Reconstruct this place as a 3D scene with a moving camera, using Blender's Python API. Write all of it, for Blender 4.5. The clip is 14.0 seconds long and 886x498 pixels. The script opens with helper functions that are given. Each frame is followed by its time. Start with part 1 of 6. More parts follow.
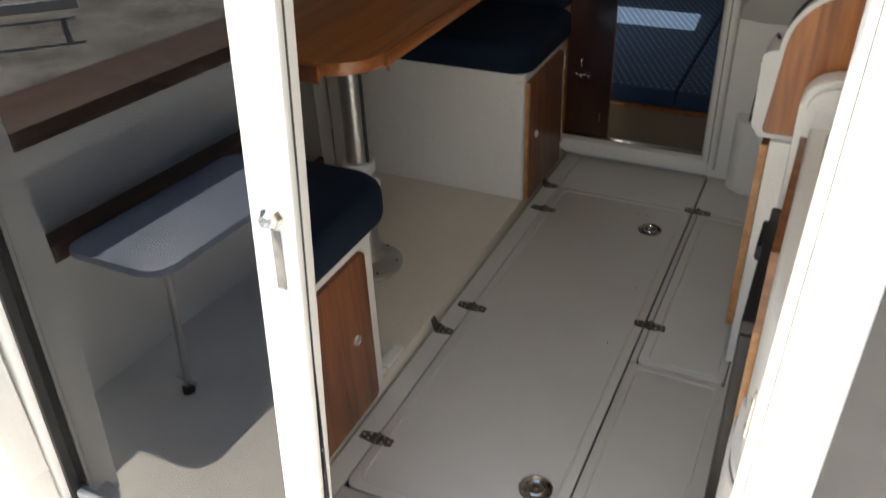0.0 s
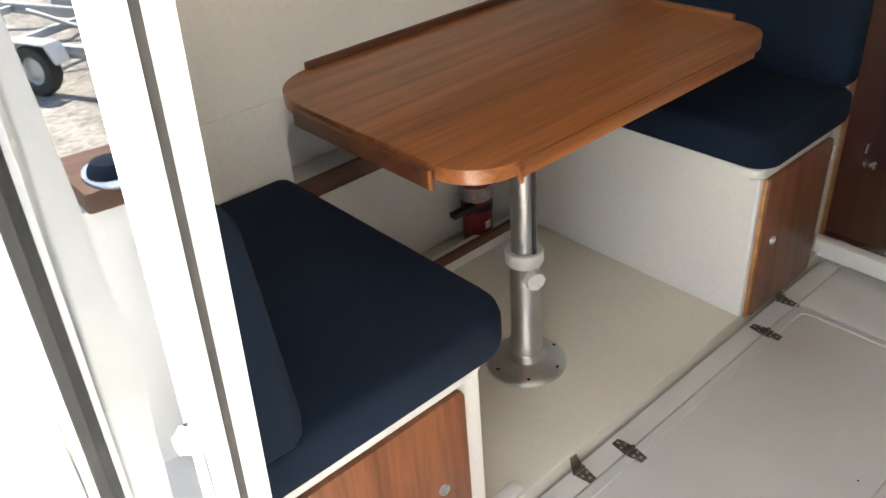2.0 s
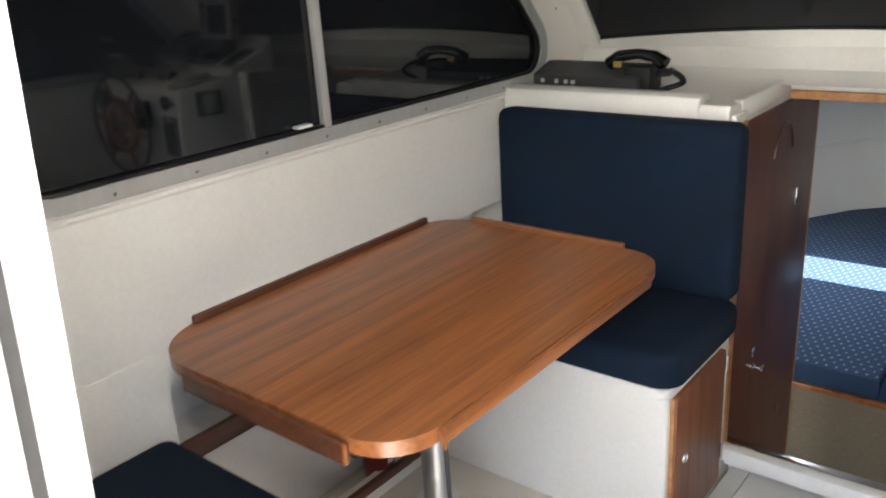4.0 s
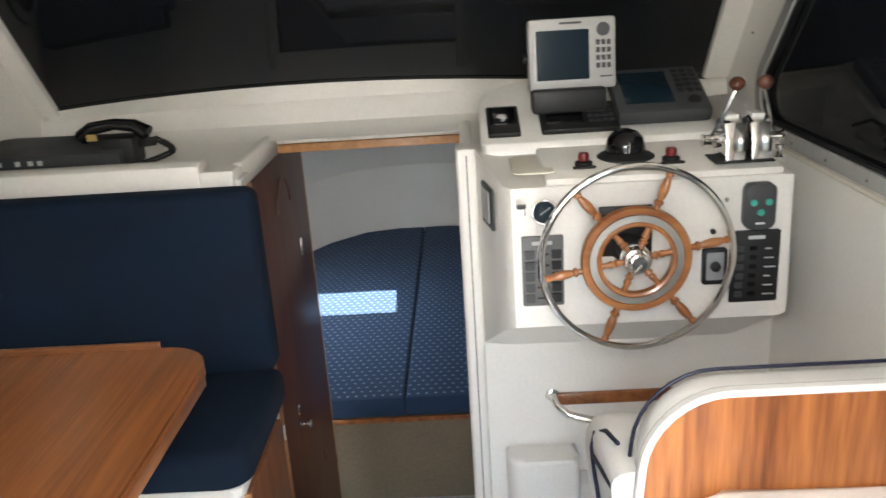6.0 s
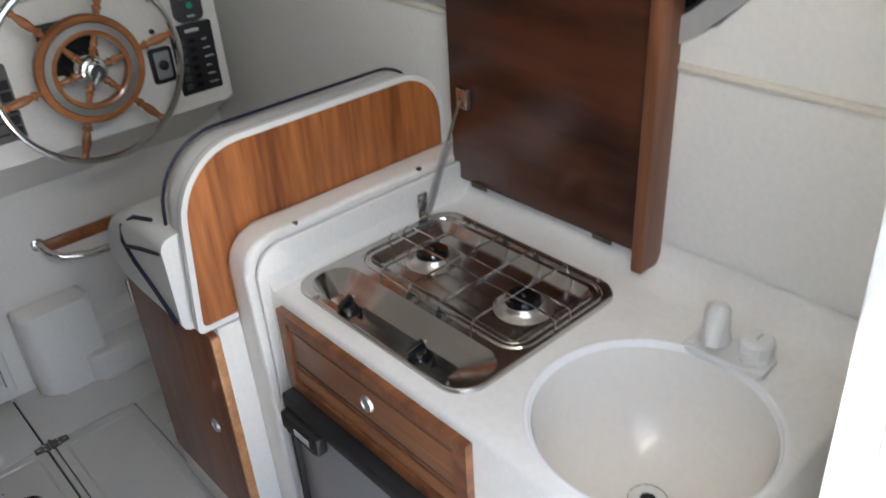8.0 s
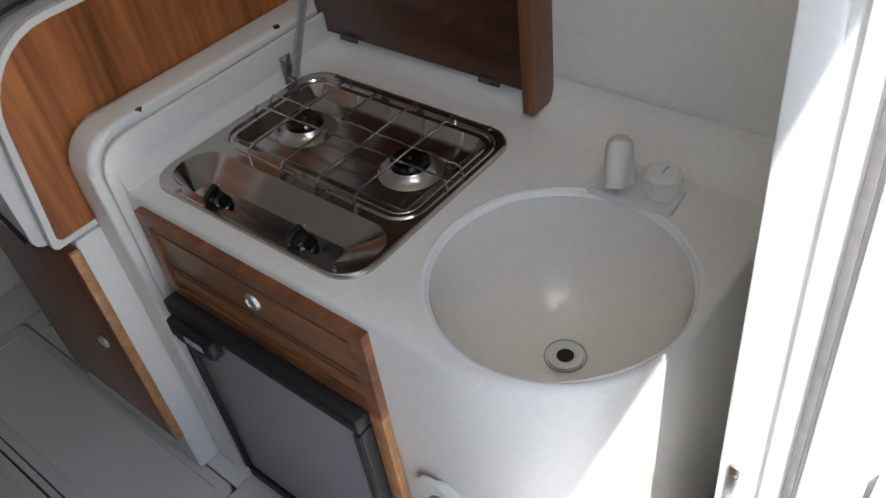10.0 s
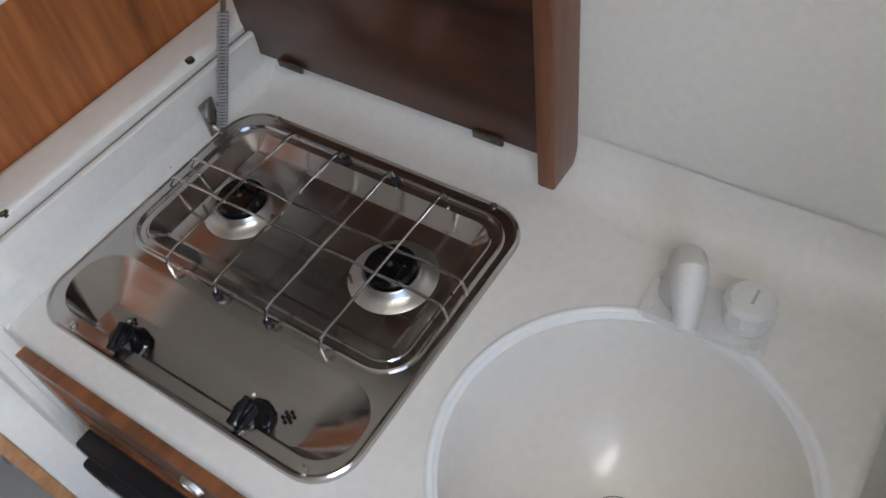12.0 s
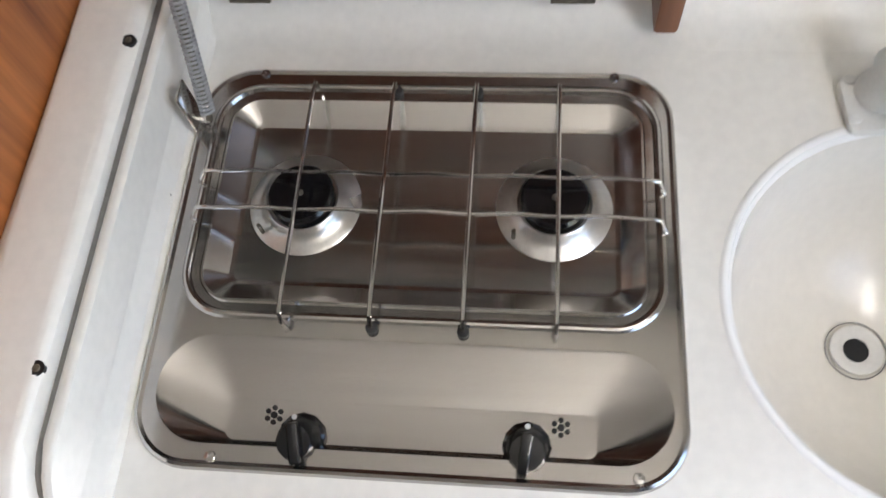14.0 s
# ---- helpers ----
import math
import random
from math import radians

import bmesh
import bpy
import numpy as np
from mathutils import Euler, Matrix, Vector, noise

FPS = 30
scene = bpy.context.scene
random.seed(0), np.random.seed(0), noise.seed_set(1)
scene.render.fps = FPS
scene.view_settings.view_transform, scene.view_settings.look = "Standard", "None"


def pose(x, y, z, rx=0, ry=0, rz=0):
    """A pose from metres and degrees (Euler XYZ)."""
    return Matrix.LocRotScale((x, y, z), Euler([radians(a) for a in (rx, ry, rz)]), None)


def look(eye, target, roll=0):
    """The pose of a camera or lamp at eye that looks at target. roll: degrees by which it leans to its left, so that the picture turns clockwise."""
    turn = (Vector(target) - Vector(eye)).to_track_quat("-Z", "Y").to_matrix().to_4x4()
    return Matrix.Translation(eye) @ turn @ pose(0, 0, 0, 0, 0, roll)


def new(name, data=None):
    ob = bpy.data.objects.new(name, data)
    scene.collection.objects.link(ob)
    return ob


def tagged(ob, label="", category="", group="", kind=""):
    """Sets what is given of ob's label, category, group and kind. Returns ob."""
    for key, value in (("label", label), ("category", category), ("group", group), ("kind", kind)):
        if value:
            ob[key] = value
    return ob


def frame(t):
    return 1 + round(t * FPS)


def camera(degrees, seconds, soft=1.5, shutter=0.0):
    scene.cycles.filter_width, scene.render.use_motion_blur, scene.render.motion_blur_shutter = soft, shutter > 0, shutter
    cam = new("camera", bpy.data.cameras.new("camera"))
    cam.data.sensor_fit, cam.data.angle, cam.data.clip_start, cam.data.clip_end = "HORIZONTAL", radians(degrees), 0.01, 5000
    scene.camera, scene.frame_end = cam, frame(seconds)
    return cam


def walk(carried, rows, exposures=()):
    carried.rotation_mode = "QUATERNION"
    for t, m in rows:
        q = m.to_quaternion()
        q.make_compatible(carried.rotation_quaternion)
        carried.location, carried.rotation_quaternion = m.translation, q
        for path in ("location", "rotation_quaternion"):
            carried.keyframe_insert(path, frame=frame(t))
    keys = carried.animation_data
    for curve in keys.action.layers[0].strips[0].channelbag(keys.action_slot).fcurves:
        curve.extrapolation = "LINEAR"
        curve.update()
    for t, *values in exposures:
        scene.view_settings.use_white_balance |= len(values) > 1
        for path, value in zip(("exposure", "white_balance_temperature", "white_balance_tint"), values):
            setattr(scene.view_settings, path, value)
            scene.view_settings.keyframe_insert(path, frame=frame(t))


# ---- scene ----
cam = camera(57.4, 14.0, 1.5, 0.36)
PATH = [
    (0, (0.063, 0.11, 1.609), (-0.699, 1.599, 0.513), -2.6),
    (0.5, (0.097, 0.311, 1.619), (-0.847, 1.763, 0.618), -3.7),
    (1, (0.066, 0.497, 1.62), (-1.057, 1.833, 0.643), -5.2),
    (1.5, (0.030, 0.625, 1.632), (-1.218, 1.817, 0.622), -6.1),
    (2, (0.053, 0.730, 1.632), (-1.250, 1.798, 0.556), -4.8),
    (2.2, (0.067, 0.741, 1.635), (-1.260, 1.769, 0.548), -4.5),
    (4.3, (-0.138, 0.813, 1.703), (-1.273, 2.343, 1.092), -4.4),
    (4.5, (-0.161, 0.83, 1.698), (-1.214, 2.422, 1.101), -4.4),
    (5, (-0.181, 0.905, 1.698), (-0.916, 2.66, 1.083), -3.7),
    (5.5, (-0.21, 0.963, 1.709), (-0.56, 2.828, 1.078), -3.3),
    (6, (-0.296, 0.955, 1.715), (-0.359, 2.851, 1.08), -3.7),
    (6.5, (-0.366, 0.913, 1.725), (-0.106, 2.779, 1.054), -3.6),
    (7, (-0.384, 0.847, 1.707), (0.294, 2.584, 0.984), -2.6),
    (7.5, (-0.453, 0.778, 1.65), (0.535, 2.287, 0.786), -2.8),
    (8, (-0.524, 0.793, 1.647), (0.591, 2.092, 0.612), -3.7),
    (8.5, (-0.570, 0.809, 1.675), (0.595, 1.925, 0.492), -4.0),
    (9, (-0.604, 0.830, 1.666), (0.608, 1.822, 0.422), -3.5),
    (9.2, (-0.573, 0.815, 1.615), (0.627, 1.825, 0.373), -5.1),
    (11.3, (-0.156, 1.011, 1.568), (0.783, 1.961, 0.079), -8.8),
    (11.5, (-0.132, 1.049, 1.578), (0.821, 1.987, 0.091), -9.5),
    (12, (-0.054, 1.16, 1.555), (0.903, 2.001, 0.014), -10.2),
    (12.5, (-0.005, 1.315, 1.534), (0.858, 1.958, -0.151), -12.0),
    (13, (-0.015, 1.431, 1.57), (0.81, 1.895, -0.192), -12.2),
    (13.5, (-0.004, 1.546, 1.567), (0.808, 1.859, -0.234), -12.4),
    (14, (-0.001, 1.632, 1.49), (0.809, 1.827, -0.328), -10.5),
]
EXPOSURES = [(0, 0.98, 7600, 10), (0.5, 1.48, 7500, 10), (1.0, 2.15, 7500, 10), (1.5, 2.48, 7500, 10), (2.2, 2.6, 7300, 10), (4.3, 3.12, 6750, 10), (5.5, 3.02, 6850, 10), (6.5, 2.95, 6850, 10), (7, 2.85, 6750, 10), (7.5, 2.35, 6500, 10), (8.5, 1.35, 6350, 10), (9.2, 0.88, 6400, 10), (11.3, 1.18, 6300, 10), (12.5, 1.68, 6250, 10), (13.0, 1.85, 6400, 10), (13.5, 2.2, 6350, 10), (14, 2.2, 6450, 10)]
walk(cam, [(t, look(eye, target, roll)) for t, eye, target, roll in PATH], EXPOSURES)

# ---- world and sun ----
SUN_FROM = Vector((-0.30, -0.25, 0.92)).normalized()
world = bpy.data.worlds.new("sky")
scene.world = world
world.use_nodes = True
wn = world.node_tree
sky = wn.nodes.new("ShaderNodeTexSky")
sky.sky_type, sky.sun_disc = "NISHITA", False
sky.sun_elevation = math.asin(SUN_FROM.z)
sky.sun_rotation = math.atan2(SUN_FROM.x, SUN_FROM.y)
wn.links.new(sky.outputs[0], wn.nodes["Background"].inputs[0])
wn.nodes["Background"].inputs[1].default_value = 0.15
sun_data = bpy.data.lights.new("sun", "SUN")
sun_data.energy, sun_data.angle, sun_data.color = 5.0, radians(0.5), (1.0, 0.96, 0.9)
sun = new("sun", sun_data)
sun.matrix_world = look(SUN_FROM * 20, (0, 0, 0))


# added fill lamp at the doorway's head, standing in for sky light
door_fill = bpy.data.lights.new("doorway_daylight", "AREA")
door_fill.shape, door_fill.size, door_fill.size_y = "RECTANGLE", 1.35, 0.14
door_fill.energy, door_fill.color = 4.5, (1.0, 0.97, 0.93)
new("doorway_daylight", door_fill).matrix_world = look((-0.62, 0.94, 1.80), (-0.62, 2.2, 1.72))

# extra lamp added in the open fore hatch to brighten the fore cabin
hatch_fill = bpy.data.lights.new("hatch_daylight", "AREA")
hatch_fill.shape, hatch_fill.size, hatch_fill.size_y = "RECTANGLE", 0.62, 0.34
hatch_fill.energy, hatch_fill.color = 3.0, (0.97, 0.98, 1.0)
new("hatch_daylight", hatch_fill).matrix_world = look((-1.41, 5.06, 1.10), (-1.25, 5.0, 0.0))

# ---- materials ----
def shader(name):
    m = bpy.data.materials.new(name)
    m.use_nodes = True
    return m, m.node_tree.nodes, m.node_tree.links, m.node_tree.nodes["Principled BSDF"]


def rgb(c):
    return (c[0], c[1], c[2], 1)


def surface(name, base, rough=0.4, vary=0.12, grain=60, blotch=3, bump=0.0, metal=0.0, stretch=(1, 1, 1), coat=0.0, rvary=0.1):
    """A plain material with variation at two scales, fine relief and uneven gloss."""
    m, n, l, p = shader(name)
    co = n.new("ShaderNodeTexCoord")
    mp = n.new("ShaderNodeMapping")
    mp.inputs["Scale"].default_value = stretch
    l.new(co.outputs["Object"], mp.inputs[0])
    big, fine = n.new("ShaderNodeTexNoise"), n.new("ShaderNodeTexNoise")
    big.inputs["Scale"].default_value, fine.inputs["Scale"].default_value = blotch, grain
    big.inputs["Detail"].default_value = 5
    for t in (big, fine):
        l.new(mp.outputs[0], t.inputs["Vector"])
    add = n.new("ShaderNodeMath")
    l.new(big.outputs[0], add.inputs[0])
    l.new(fine.outputs[0], add.inputs[1])
    ramp = n.new("ShaderNodeMapRange")
    ramp.inputs[1].default_value, ramp.inputs[2].default_value = 0.7, 1.3
    ramp.inputs[3].default_value, ramp.inputs[4].default_value = 1 - vary, 1 + vary
    l.new(add.outputs[0], ramp.inputs[0])
    mul = n.new("ShaderNodeMix")
    mul.data_type, mul.blend_type = "RGBA", "MULTIPLY"
    mul.inputs[0].default_value = 1
    mul.inputs[6].default_value = rgb(base)
    l.new(ramp.outputs[0], mul.inputs[7])
    l.new(mul.outputs[2], p.inputs["Base Color"])
    rr = n.new("ShaderNodeMapRange")
    rr.inputs[1].default_value, rr.inputs[2].default_value = 0.3, 0.7
    rr.inputs[3].default_value, rr.inputs[4].default_value = max(0.02, rough - rvary), min(1, rough + rvary)
    l.new(big.outputs[0], rr.inputs[0])
    l.new(rr.outputs[0], p.inputs["Roughness"])
    p.inputs["Metallic"].default_value = metal
    p.inputs["Coat Weight"].default_value = coat
    if bump:
        b = n.new("ShaderNodeBump")
        b.inputs["Strength"].default_value, b.inputs["Distance"].default_value = bump, 0.002
        l.new(fine.outputs[0], b.inputs["Height"])
        l.new(b.outputs[0], p.inputs["Normal"])
    return m


def wood(name, dark, light, along="x", rough=0.35, lines=70, coat=0.15):
    """Straight-grained timber: long streaks with darker pores."""
    m, n, l, p = shader(name)
    co = n.new("ShaderNodeTexCoord")
    mp = n.new("ShaderNodeMapping")
    mp.inputs["Scale"].default_value = [1.2 if a == along else lines / 3 for a in "xyz"]
    l.new(co.outputs["Object"], mp.inputs[0])
    a, b = n.new("ShaderNodeTexNoise"), n.new("ShaderNodeTexNoise")
    a.inputs["Scale"].default_value, b.inputs["Scale"].default_value = 1.0, 5.5
    a.inputs["Detail"].default_value, a.inputs["Distortion"].default_value = 7, 0.6
    b.inputs["Detail"].default_value = 4
    for t in (a, b):
        l.new(mp.outputs[0], t.inputs["Vector"])
    mixer = n.new("ShaderNodeMath")
    mixer.operation = "MULTIPLY_ADD"
    mixer.inputs[1].default_value = 0.45
    l.new(b.outputs[0], mixer.inputs[0])
    l.new(a.outputs[0], mixer.inputs[2])
    ramp = n.new("ShaderNodeValToRGB")
    ramp.color_ramp.elements[0].position, ramp.color_ramp.elements[1].position = 0.5, 0.92
    ramp.color_ramp.elements[0].color, ramp.color_ramp.elements[1].color = rgb(dark), rgb(light)
    l.new(mixer.outputs[0], ramp.inputs[0])
    l.new(ramp.outputs[0], p.inputs["Base Color"])
    p.inputs["Roughness"].default_value, p.inputs["Coat Weight"].default_value = rough, coat
    bm_ = n.new("ShaderNodeBump")
    bm_.inputs["Strength"].default_value, bm_.inputs["Distance"].default_value = 0.15, 0.001
    l.new(mixer.outputs[0], bm_.inputs["Height"])
    l.new(bm_.outputs[0], p.inputs["Normal"])
    return m


def specks(m, cells=8.0, size=0.011):
    """Scatters tiny dark dirt specks over a material."""
    n, l, p = m.node_tree.nodes, m.node_tree.links, m.node_tree.nodes["Principled BSDF"]
    src = p.inputs["Base Color"].links[0].from_socket
    co, vor, lim, mix = (n.new("ShaderNode" + k) for k in ("TexCoord", "TexVoronoi", "MapRange", "Mix"))
    vor.inputs["Scale"].default_value = cells
    lim.inputs[1].default_value, lim.inputs[2].default_value = size * 0.6, size
    lim.inputs[3].default_value, lim.inputs[4].default_value = 0.85, 0.0
    mix.data_type = "RGBA"
    mix.inputs[7].default_value = (0.09, 0.06, 0.04, 1)
    l.new(co.outputs["Object"], vor.inputs["Vector"])
    l.new(vor.outputs["Distance"], lim.inputs[0])
    l.new(lim.outputs[0], mix.inputs[0])
    l.new(src, mix.inputs[6])
    l.new(mix.outputs[2], p.inputs["Base Color"])


def plain(name, base, rough=0.5, metal=0.0, glow=0.0):
    m, n, l, p = shader(name)
    p.inputs["Base Color"].default_value = rgb(base)
    p.inputs["Roughness"].default_value, p.inputs["Metallic"].default_value = rough, metal
    if glow:
        p.inputs["Emission Color"].default_value, p.inputs["Emission Strength"].default_value = rgb(base), glow
    return m


def tinted_glass(name, tint, mirror):
    """A flat tinted pane: it lets some light through and mirrors more at a glancing angle."""
    m, n, l, p = shader(name)
    n.remove(p)
    clear, gloss, mix, fres, boost = (n.new("ShaderNode" + k) for k in ("BsdfTransparent", "BsdfGlossy", "MixShader", "Fresnel", "Math"))
    clear.inputs[0].default_value = rgb(tint)
    gloss.inputs["Roughness"].default_value = 0.0
    gloss.inputs[0].default_value = (0.95, 0.97, 1, 1)
    fres.inputs[0].default_value = 1.5
    boost.operation = "MULTIPLY_ADD"
    boost.use_clamp = True
    boost.inputs[1].default_value, boost.inputs[2].default_value = 0.8, mirror
    l.new(fres.outputs[0], boost.inputs[0])
    l.new(boost.outputs[0], mix.inputs[0])
    l.new(clear.outputs[0], mix.inputs[1])
    l.new(gloss.outputs[0], mix.inputs[2])
    l.new(mix.outputs[0], n["Material Output"].inputs[0])
    return m


def dotted_fabric(name, base, dot, step=0.04):
    m, n, l, p = shader(name)
    co, sep = n.new("ShaderNodeTexCoord"), n.new("ShaderNodeSeparateXYZ")
    l.new(co.outputs["Object"], sep.inputs[0])

    def calc(op, a, b=None, c=None):
        k = n.new("ShaderNodeMath")
        k.operation = op
        for i, v in enumerate((a, b, c)):
            if v is None:
                continue
            if isinstance(v, (int, float)):
                k.inputs[i].default_value = v
            else:
                l.new(v, k.inputs[i])
        return k.outputs[0]
    row = calc("DIVIDE", sep.outputs[1], step)
    col = calc("DIVIDE", sep.outputs[0], step)
    shift = calc("MULTIPLY", calc("FLOORED_MODULO", calc("FLOOR", row), 2.0), 0.5)
    u = calc("SUBTRACT", calc("FRACT", calc("ADD", col, shift)), 0.5)
    v = calc("SUBTRACT", calc("FRACT", row), 0.5)
    d = calc("SQRT", calc("ADD", calc("MULTIPLY", u, u), calc("MULTIPLY", v, v)))
    spot = calc("LESS_THAN", d, 0.15)
    mix = n.new("ShaderNodeMix")
    mix.data_type = "RGBA"
    mix.inputs[6].default_value, mix.inputs[7].default_value = rgb(base), rgb(dot)
    l.new(spot, mix.inputs[0])
    l.new(mix.outputs[2], p.inputs["Base Color"])
    p.inputs["Roughness"].default_value = 0.95
    return m


GEL = surface("gelcoat", (0.80, 0.775, 0.725), 0.33, 0.04, 90, 2.0, 0.02, rvary=0.05)
specks(GEL)
GEL_OUT = surface("gelcoat_outside", (0.80, 0.79, 0.76), 0.3, 0.03, 90, 2.5, 0.03)
GEL_BEIGE = surface("gelcoat_beige", (0.70, 0.65, 0.55), 0.5, 0.05, 120, 3, 0.05, rvary=0.04)
SOLE = surface("sole_gelcoat", (0.66, 0.645, 0.605), 0.45, 0.06, 260, 4, 0.25)
GROOVE = surface("groove", (0.05, 0.048, 0.045), 0.8, 0.2)
GREY_SEAL = surface("grey_seal", (0.22, 0.21, 0.2), 0.7, 0.2)
TEAK = wood("teak", (0.155, 0.050, 0.016), (0.345, 0.122, 0.038), "y", 0.3, 85)
TEAK_V = wood("teak_upright", (0.15, 0.038, 0.008), (0.48, 0.165, 0.045), "z", 0.4, 52)
TEAK_RED = wood("teak_red", (0.13, 0.040, 0.016), (0.30, 0.105, 0.040), "z", 0.4, 50)
TEAK_X = wood("teak_cross", (0.12, 0.042, 0.016), (0.28, 0.105, 0.04), "x")
LID_EDGE = wood("lid_batten", (0.10, 0.034, 0.015), (0.22, 0.085, 0.038), "z", 0.4, 50)
TEAK_EDGE = wood("teak_edge", (0.34, 0.15, 0.055), (0.55, 0.28, 0.12), "y", 0.45)
MAHOGANY = wood("mahogany_lid", (0.020, 0.007, 0.004), (0.115, 0.034, 0.015), "y", 0.3, 18, 0.2)
MAHOGANY_LEAF = wood("mahogany_leaf", (0.06, 0.017, 0.009), (0.12, 0.038, 0.02), "z", 0.36, 30, 0.0)
DARK_TEAK = wood("dark_teak", (0.05, 0.016, 0.008), (0.13, 0.045, 0.02), "y", 0.4, 50)
NAVY = surface("navy_fabric", (0.0045, 0.0125, 0.028), 0.95, 0.3, 500, 5, 0.5)
NAVY.node_tree.nodes["Principled BSDF"].inputs["Specular IOR Level"].default_value = 0.25
CAP_TEAK = wood("weathered_teak", (0.05, 0.022, 0.012), (0.13, 0.06, 0.035), "y", 0.6, 60, 0.0)
BERTH = dotted_fabric("dotted_berth_fabric", (0.014, 0.038, 0.085), (0.13, 0.20, 0.28))
VINYL = surface("white_vinyl", (0.70, 0.69, 0.66), 0.5, 0.05, 300, 6, 0.2)
PIPING = surface("navy_piping", (0.007, 0.009, 0.028), 0.5, 0.1)
STEEL = surface("brushed_steel", (0.62, 0.60, 0.57), 0.22, 0.06, 300, 4, 0.02, 1.0, (1, 12, 1), rvary=0.08)
CHROME = surface("chrome", (0.75, 0.74, 0.72), 0.12, 0.05, 60, 4, 0, 1.0, rvary=0.05)
ALU = surface("aluminium", (0.55, 0.55, 0.54), 0.38, 0.08, 200, 5, 0.05, 1.0, (1, 1, 8))
WINDOW_ALU = surface("grey_window_frame", (0.40, 0.40, 0.385), 0.45, 0.08, 150, 5, 0.05, 0.15, (1, 8, 1), rvary=0.05)
MID_GREY = surface("mid_grey_plastic", (0.13, 0.13, 0.128), 0.5, 0.08, 200, 6, 0.05)
WIRE = surface("steel_wire", (0.58, 0.56, 0.54), 0.16, 0.1, 90, 4, 0, 1.0)
BRONZE = surface("tarnished_steel", (0.16, 0.14, 0.11), 0.5, 0.5, 250, 40, 0.3, 0.7)
BLACK = surface("black_plastic", (0.008, 0.008, 0.009), 0.55, 0.2, 300, 8, 0.1)
BLACK_GLOSS = plain("black_gloss", (0.006, 0.006, 0.007), 0.12)
GREY_PLASTIC = surface("grey_plastic", (0.42, 0.42, 0.41), 0.45, 0.05, 300, 6, 0.05)
DARK_GREY = surface("dark_grey_plastic", (0.045, 0.047, 0.05), 0.5, 0.1, 300, 6, 0.1)
WHITE_PLASTIC = surface("white_plastic", (0.72, 0.71, 0.68), 0.35, 0.04, 200, 6)
PRINT = plain("white_print", (0.6, 0.6, 0.58), 0.6)
RED = surface("red_paint", (0.17, 0.010, 0.012), 0.35, 0.15, 80, 9)
SCREEN = plain("dark_screen", (0.008, 0.020, 0.030), 0.12)
SCREEN.node_tree.nodes["Principled BSDF"].inputs["Specular IOR Level"].default_value = 0.2
FRIDGE = surface("silver_fridge_panel", (0.34, 0.345, 0.355), 0.42, 0.04, 200, 3, 0.03, 0.3)
GREEN_KEY = plain("green_key", (0.03, 0.35, 0.27), 0.5)
COVERED_GLASS = plain("covered_window_glass", (0.008, 0.009, 0.011), 0.04)
DOOR_GLASS = tinted_glass("tinted_door_glass", (0.21, 0.22, 0.235), 0.035)
ALU_WHITE = surface("white_coated_aluminium", (0.78, 0.77, 0.74), 0.35, 0.03, 150, 4, 0.02)
GRAVEL = surface("gravel_ground", (0.27, 0.255, 0.23), 0.9, 0.6, 17, 1.2, 1.0)
TYRE = surface("tyre_rubber", (0.03, 0.03, 0.03), 0.8, 0.2, 90, 8, 0.3)
GALV = surface("galvanised_steel", (0.45, 0.46, 0.47), 0.5, 0.15, 60, 9, 0.1, 0.6)
BLUE_PAINT = surface("blue_paint", (0.02, 0.12, 0.5), 0.4, 0.1, 60, 6)
BENCH_BLUE = surface("pale_blue_board", (0.30, 0.36, 0.48), 0.4, 0.04, 120, 4)

# ---- mesh helpers ----
ROOT = {}


def finish(bm, name, material, sharp=35):
    bmesh.ops.remove_doubles(bm, verts=bm.verts, dist=1e-6)
    bmesh.ops.recalc_face_normals(bm, faces=bm.faces)
    for f in bm.faces:
        f.smooth = True
    for e in bm.edges:
        e.smooth = len(e.link_faces) == 2 and e.calc_face_angle(0) < radians(sharp)
    me = bpy.data.meshes.new(name)
    bm.to_mesh(me)
    bm.free()
    me.materials.append(material)
    return me


def thing(name, at, label, category, group="", kind=""):
    """An Empty at the base of a thing, to which its parts are given."""
    ob = new(name)
    ob.location = at
    ob.empty_display_size = 0.05
    ROOT[ob.name] = Vector(at)
    return tagged(ob, label, category, group, kind)


def part(name, bm, material, parent, label="", sharp=35):
    base = ROOT[parent.name]
    bmesh.ops.translate(bm, verts=bm.verts, vec=-base)
    ob = new(name, finish(bm, name, material, sharp))
    ob.parent = parent
    ROOT[ob.name] = base
    return tagged(ob, label)


def solo(name, bm, material, label, category, group="", kind=""):
    ob = new(name, finish(bm, name, material))
    ROOT[ob.name] = Vector((0, 0, 0))
    return tagged(ob, label, category, group, kind)


def setting(name, bm, material, label):
    return solo(name, bm, material, label, name.split("_")[0], kind="structure")


def bevelled(bm, verts, width, seg=2):
    if width > 0:
        edges = {e for v in verts for e in v.link_edges}
        bmesh.ops.bevel(bm, geom=list(edges), offset=width, segments=seg, affect="EDGES", profile=0.5, clamp_overlap=True)
    return bm


def box(x0, x1, y0, y1, z0, z1, bevel=0.0, bm=None, seg=2):
    bm = bm or bmesh.new()
    m = Matrix.LocRotScale(((x0 + x1) / 2, (y0 + y1) / 2, (z0 + z1) / 2), None, (x1 - x0, y1 - y0, z1 - z0))
    got = bmesh.ops.create_cube(bm, size=1, matrix=m)
    return bevelled(bm, got["verts"], bevel, seg)


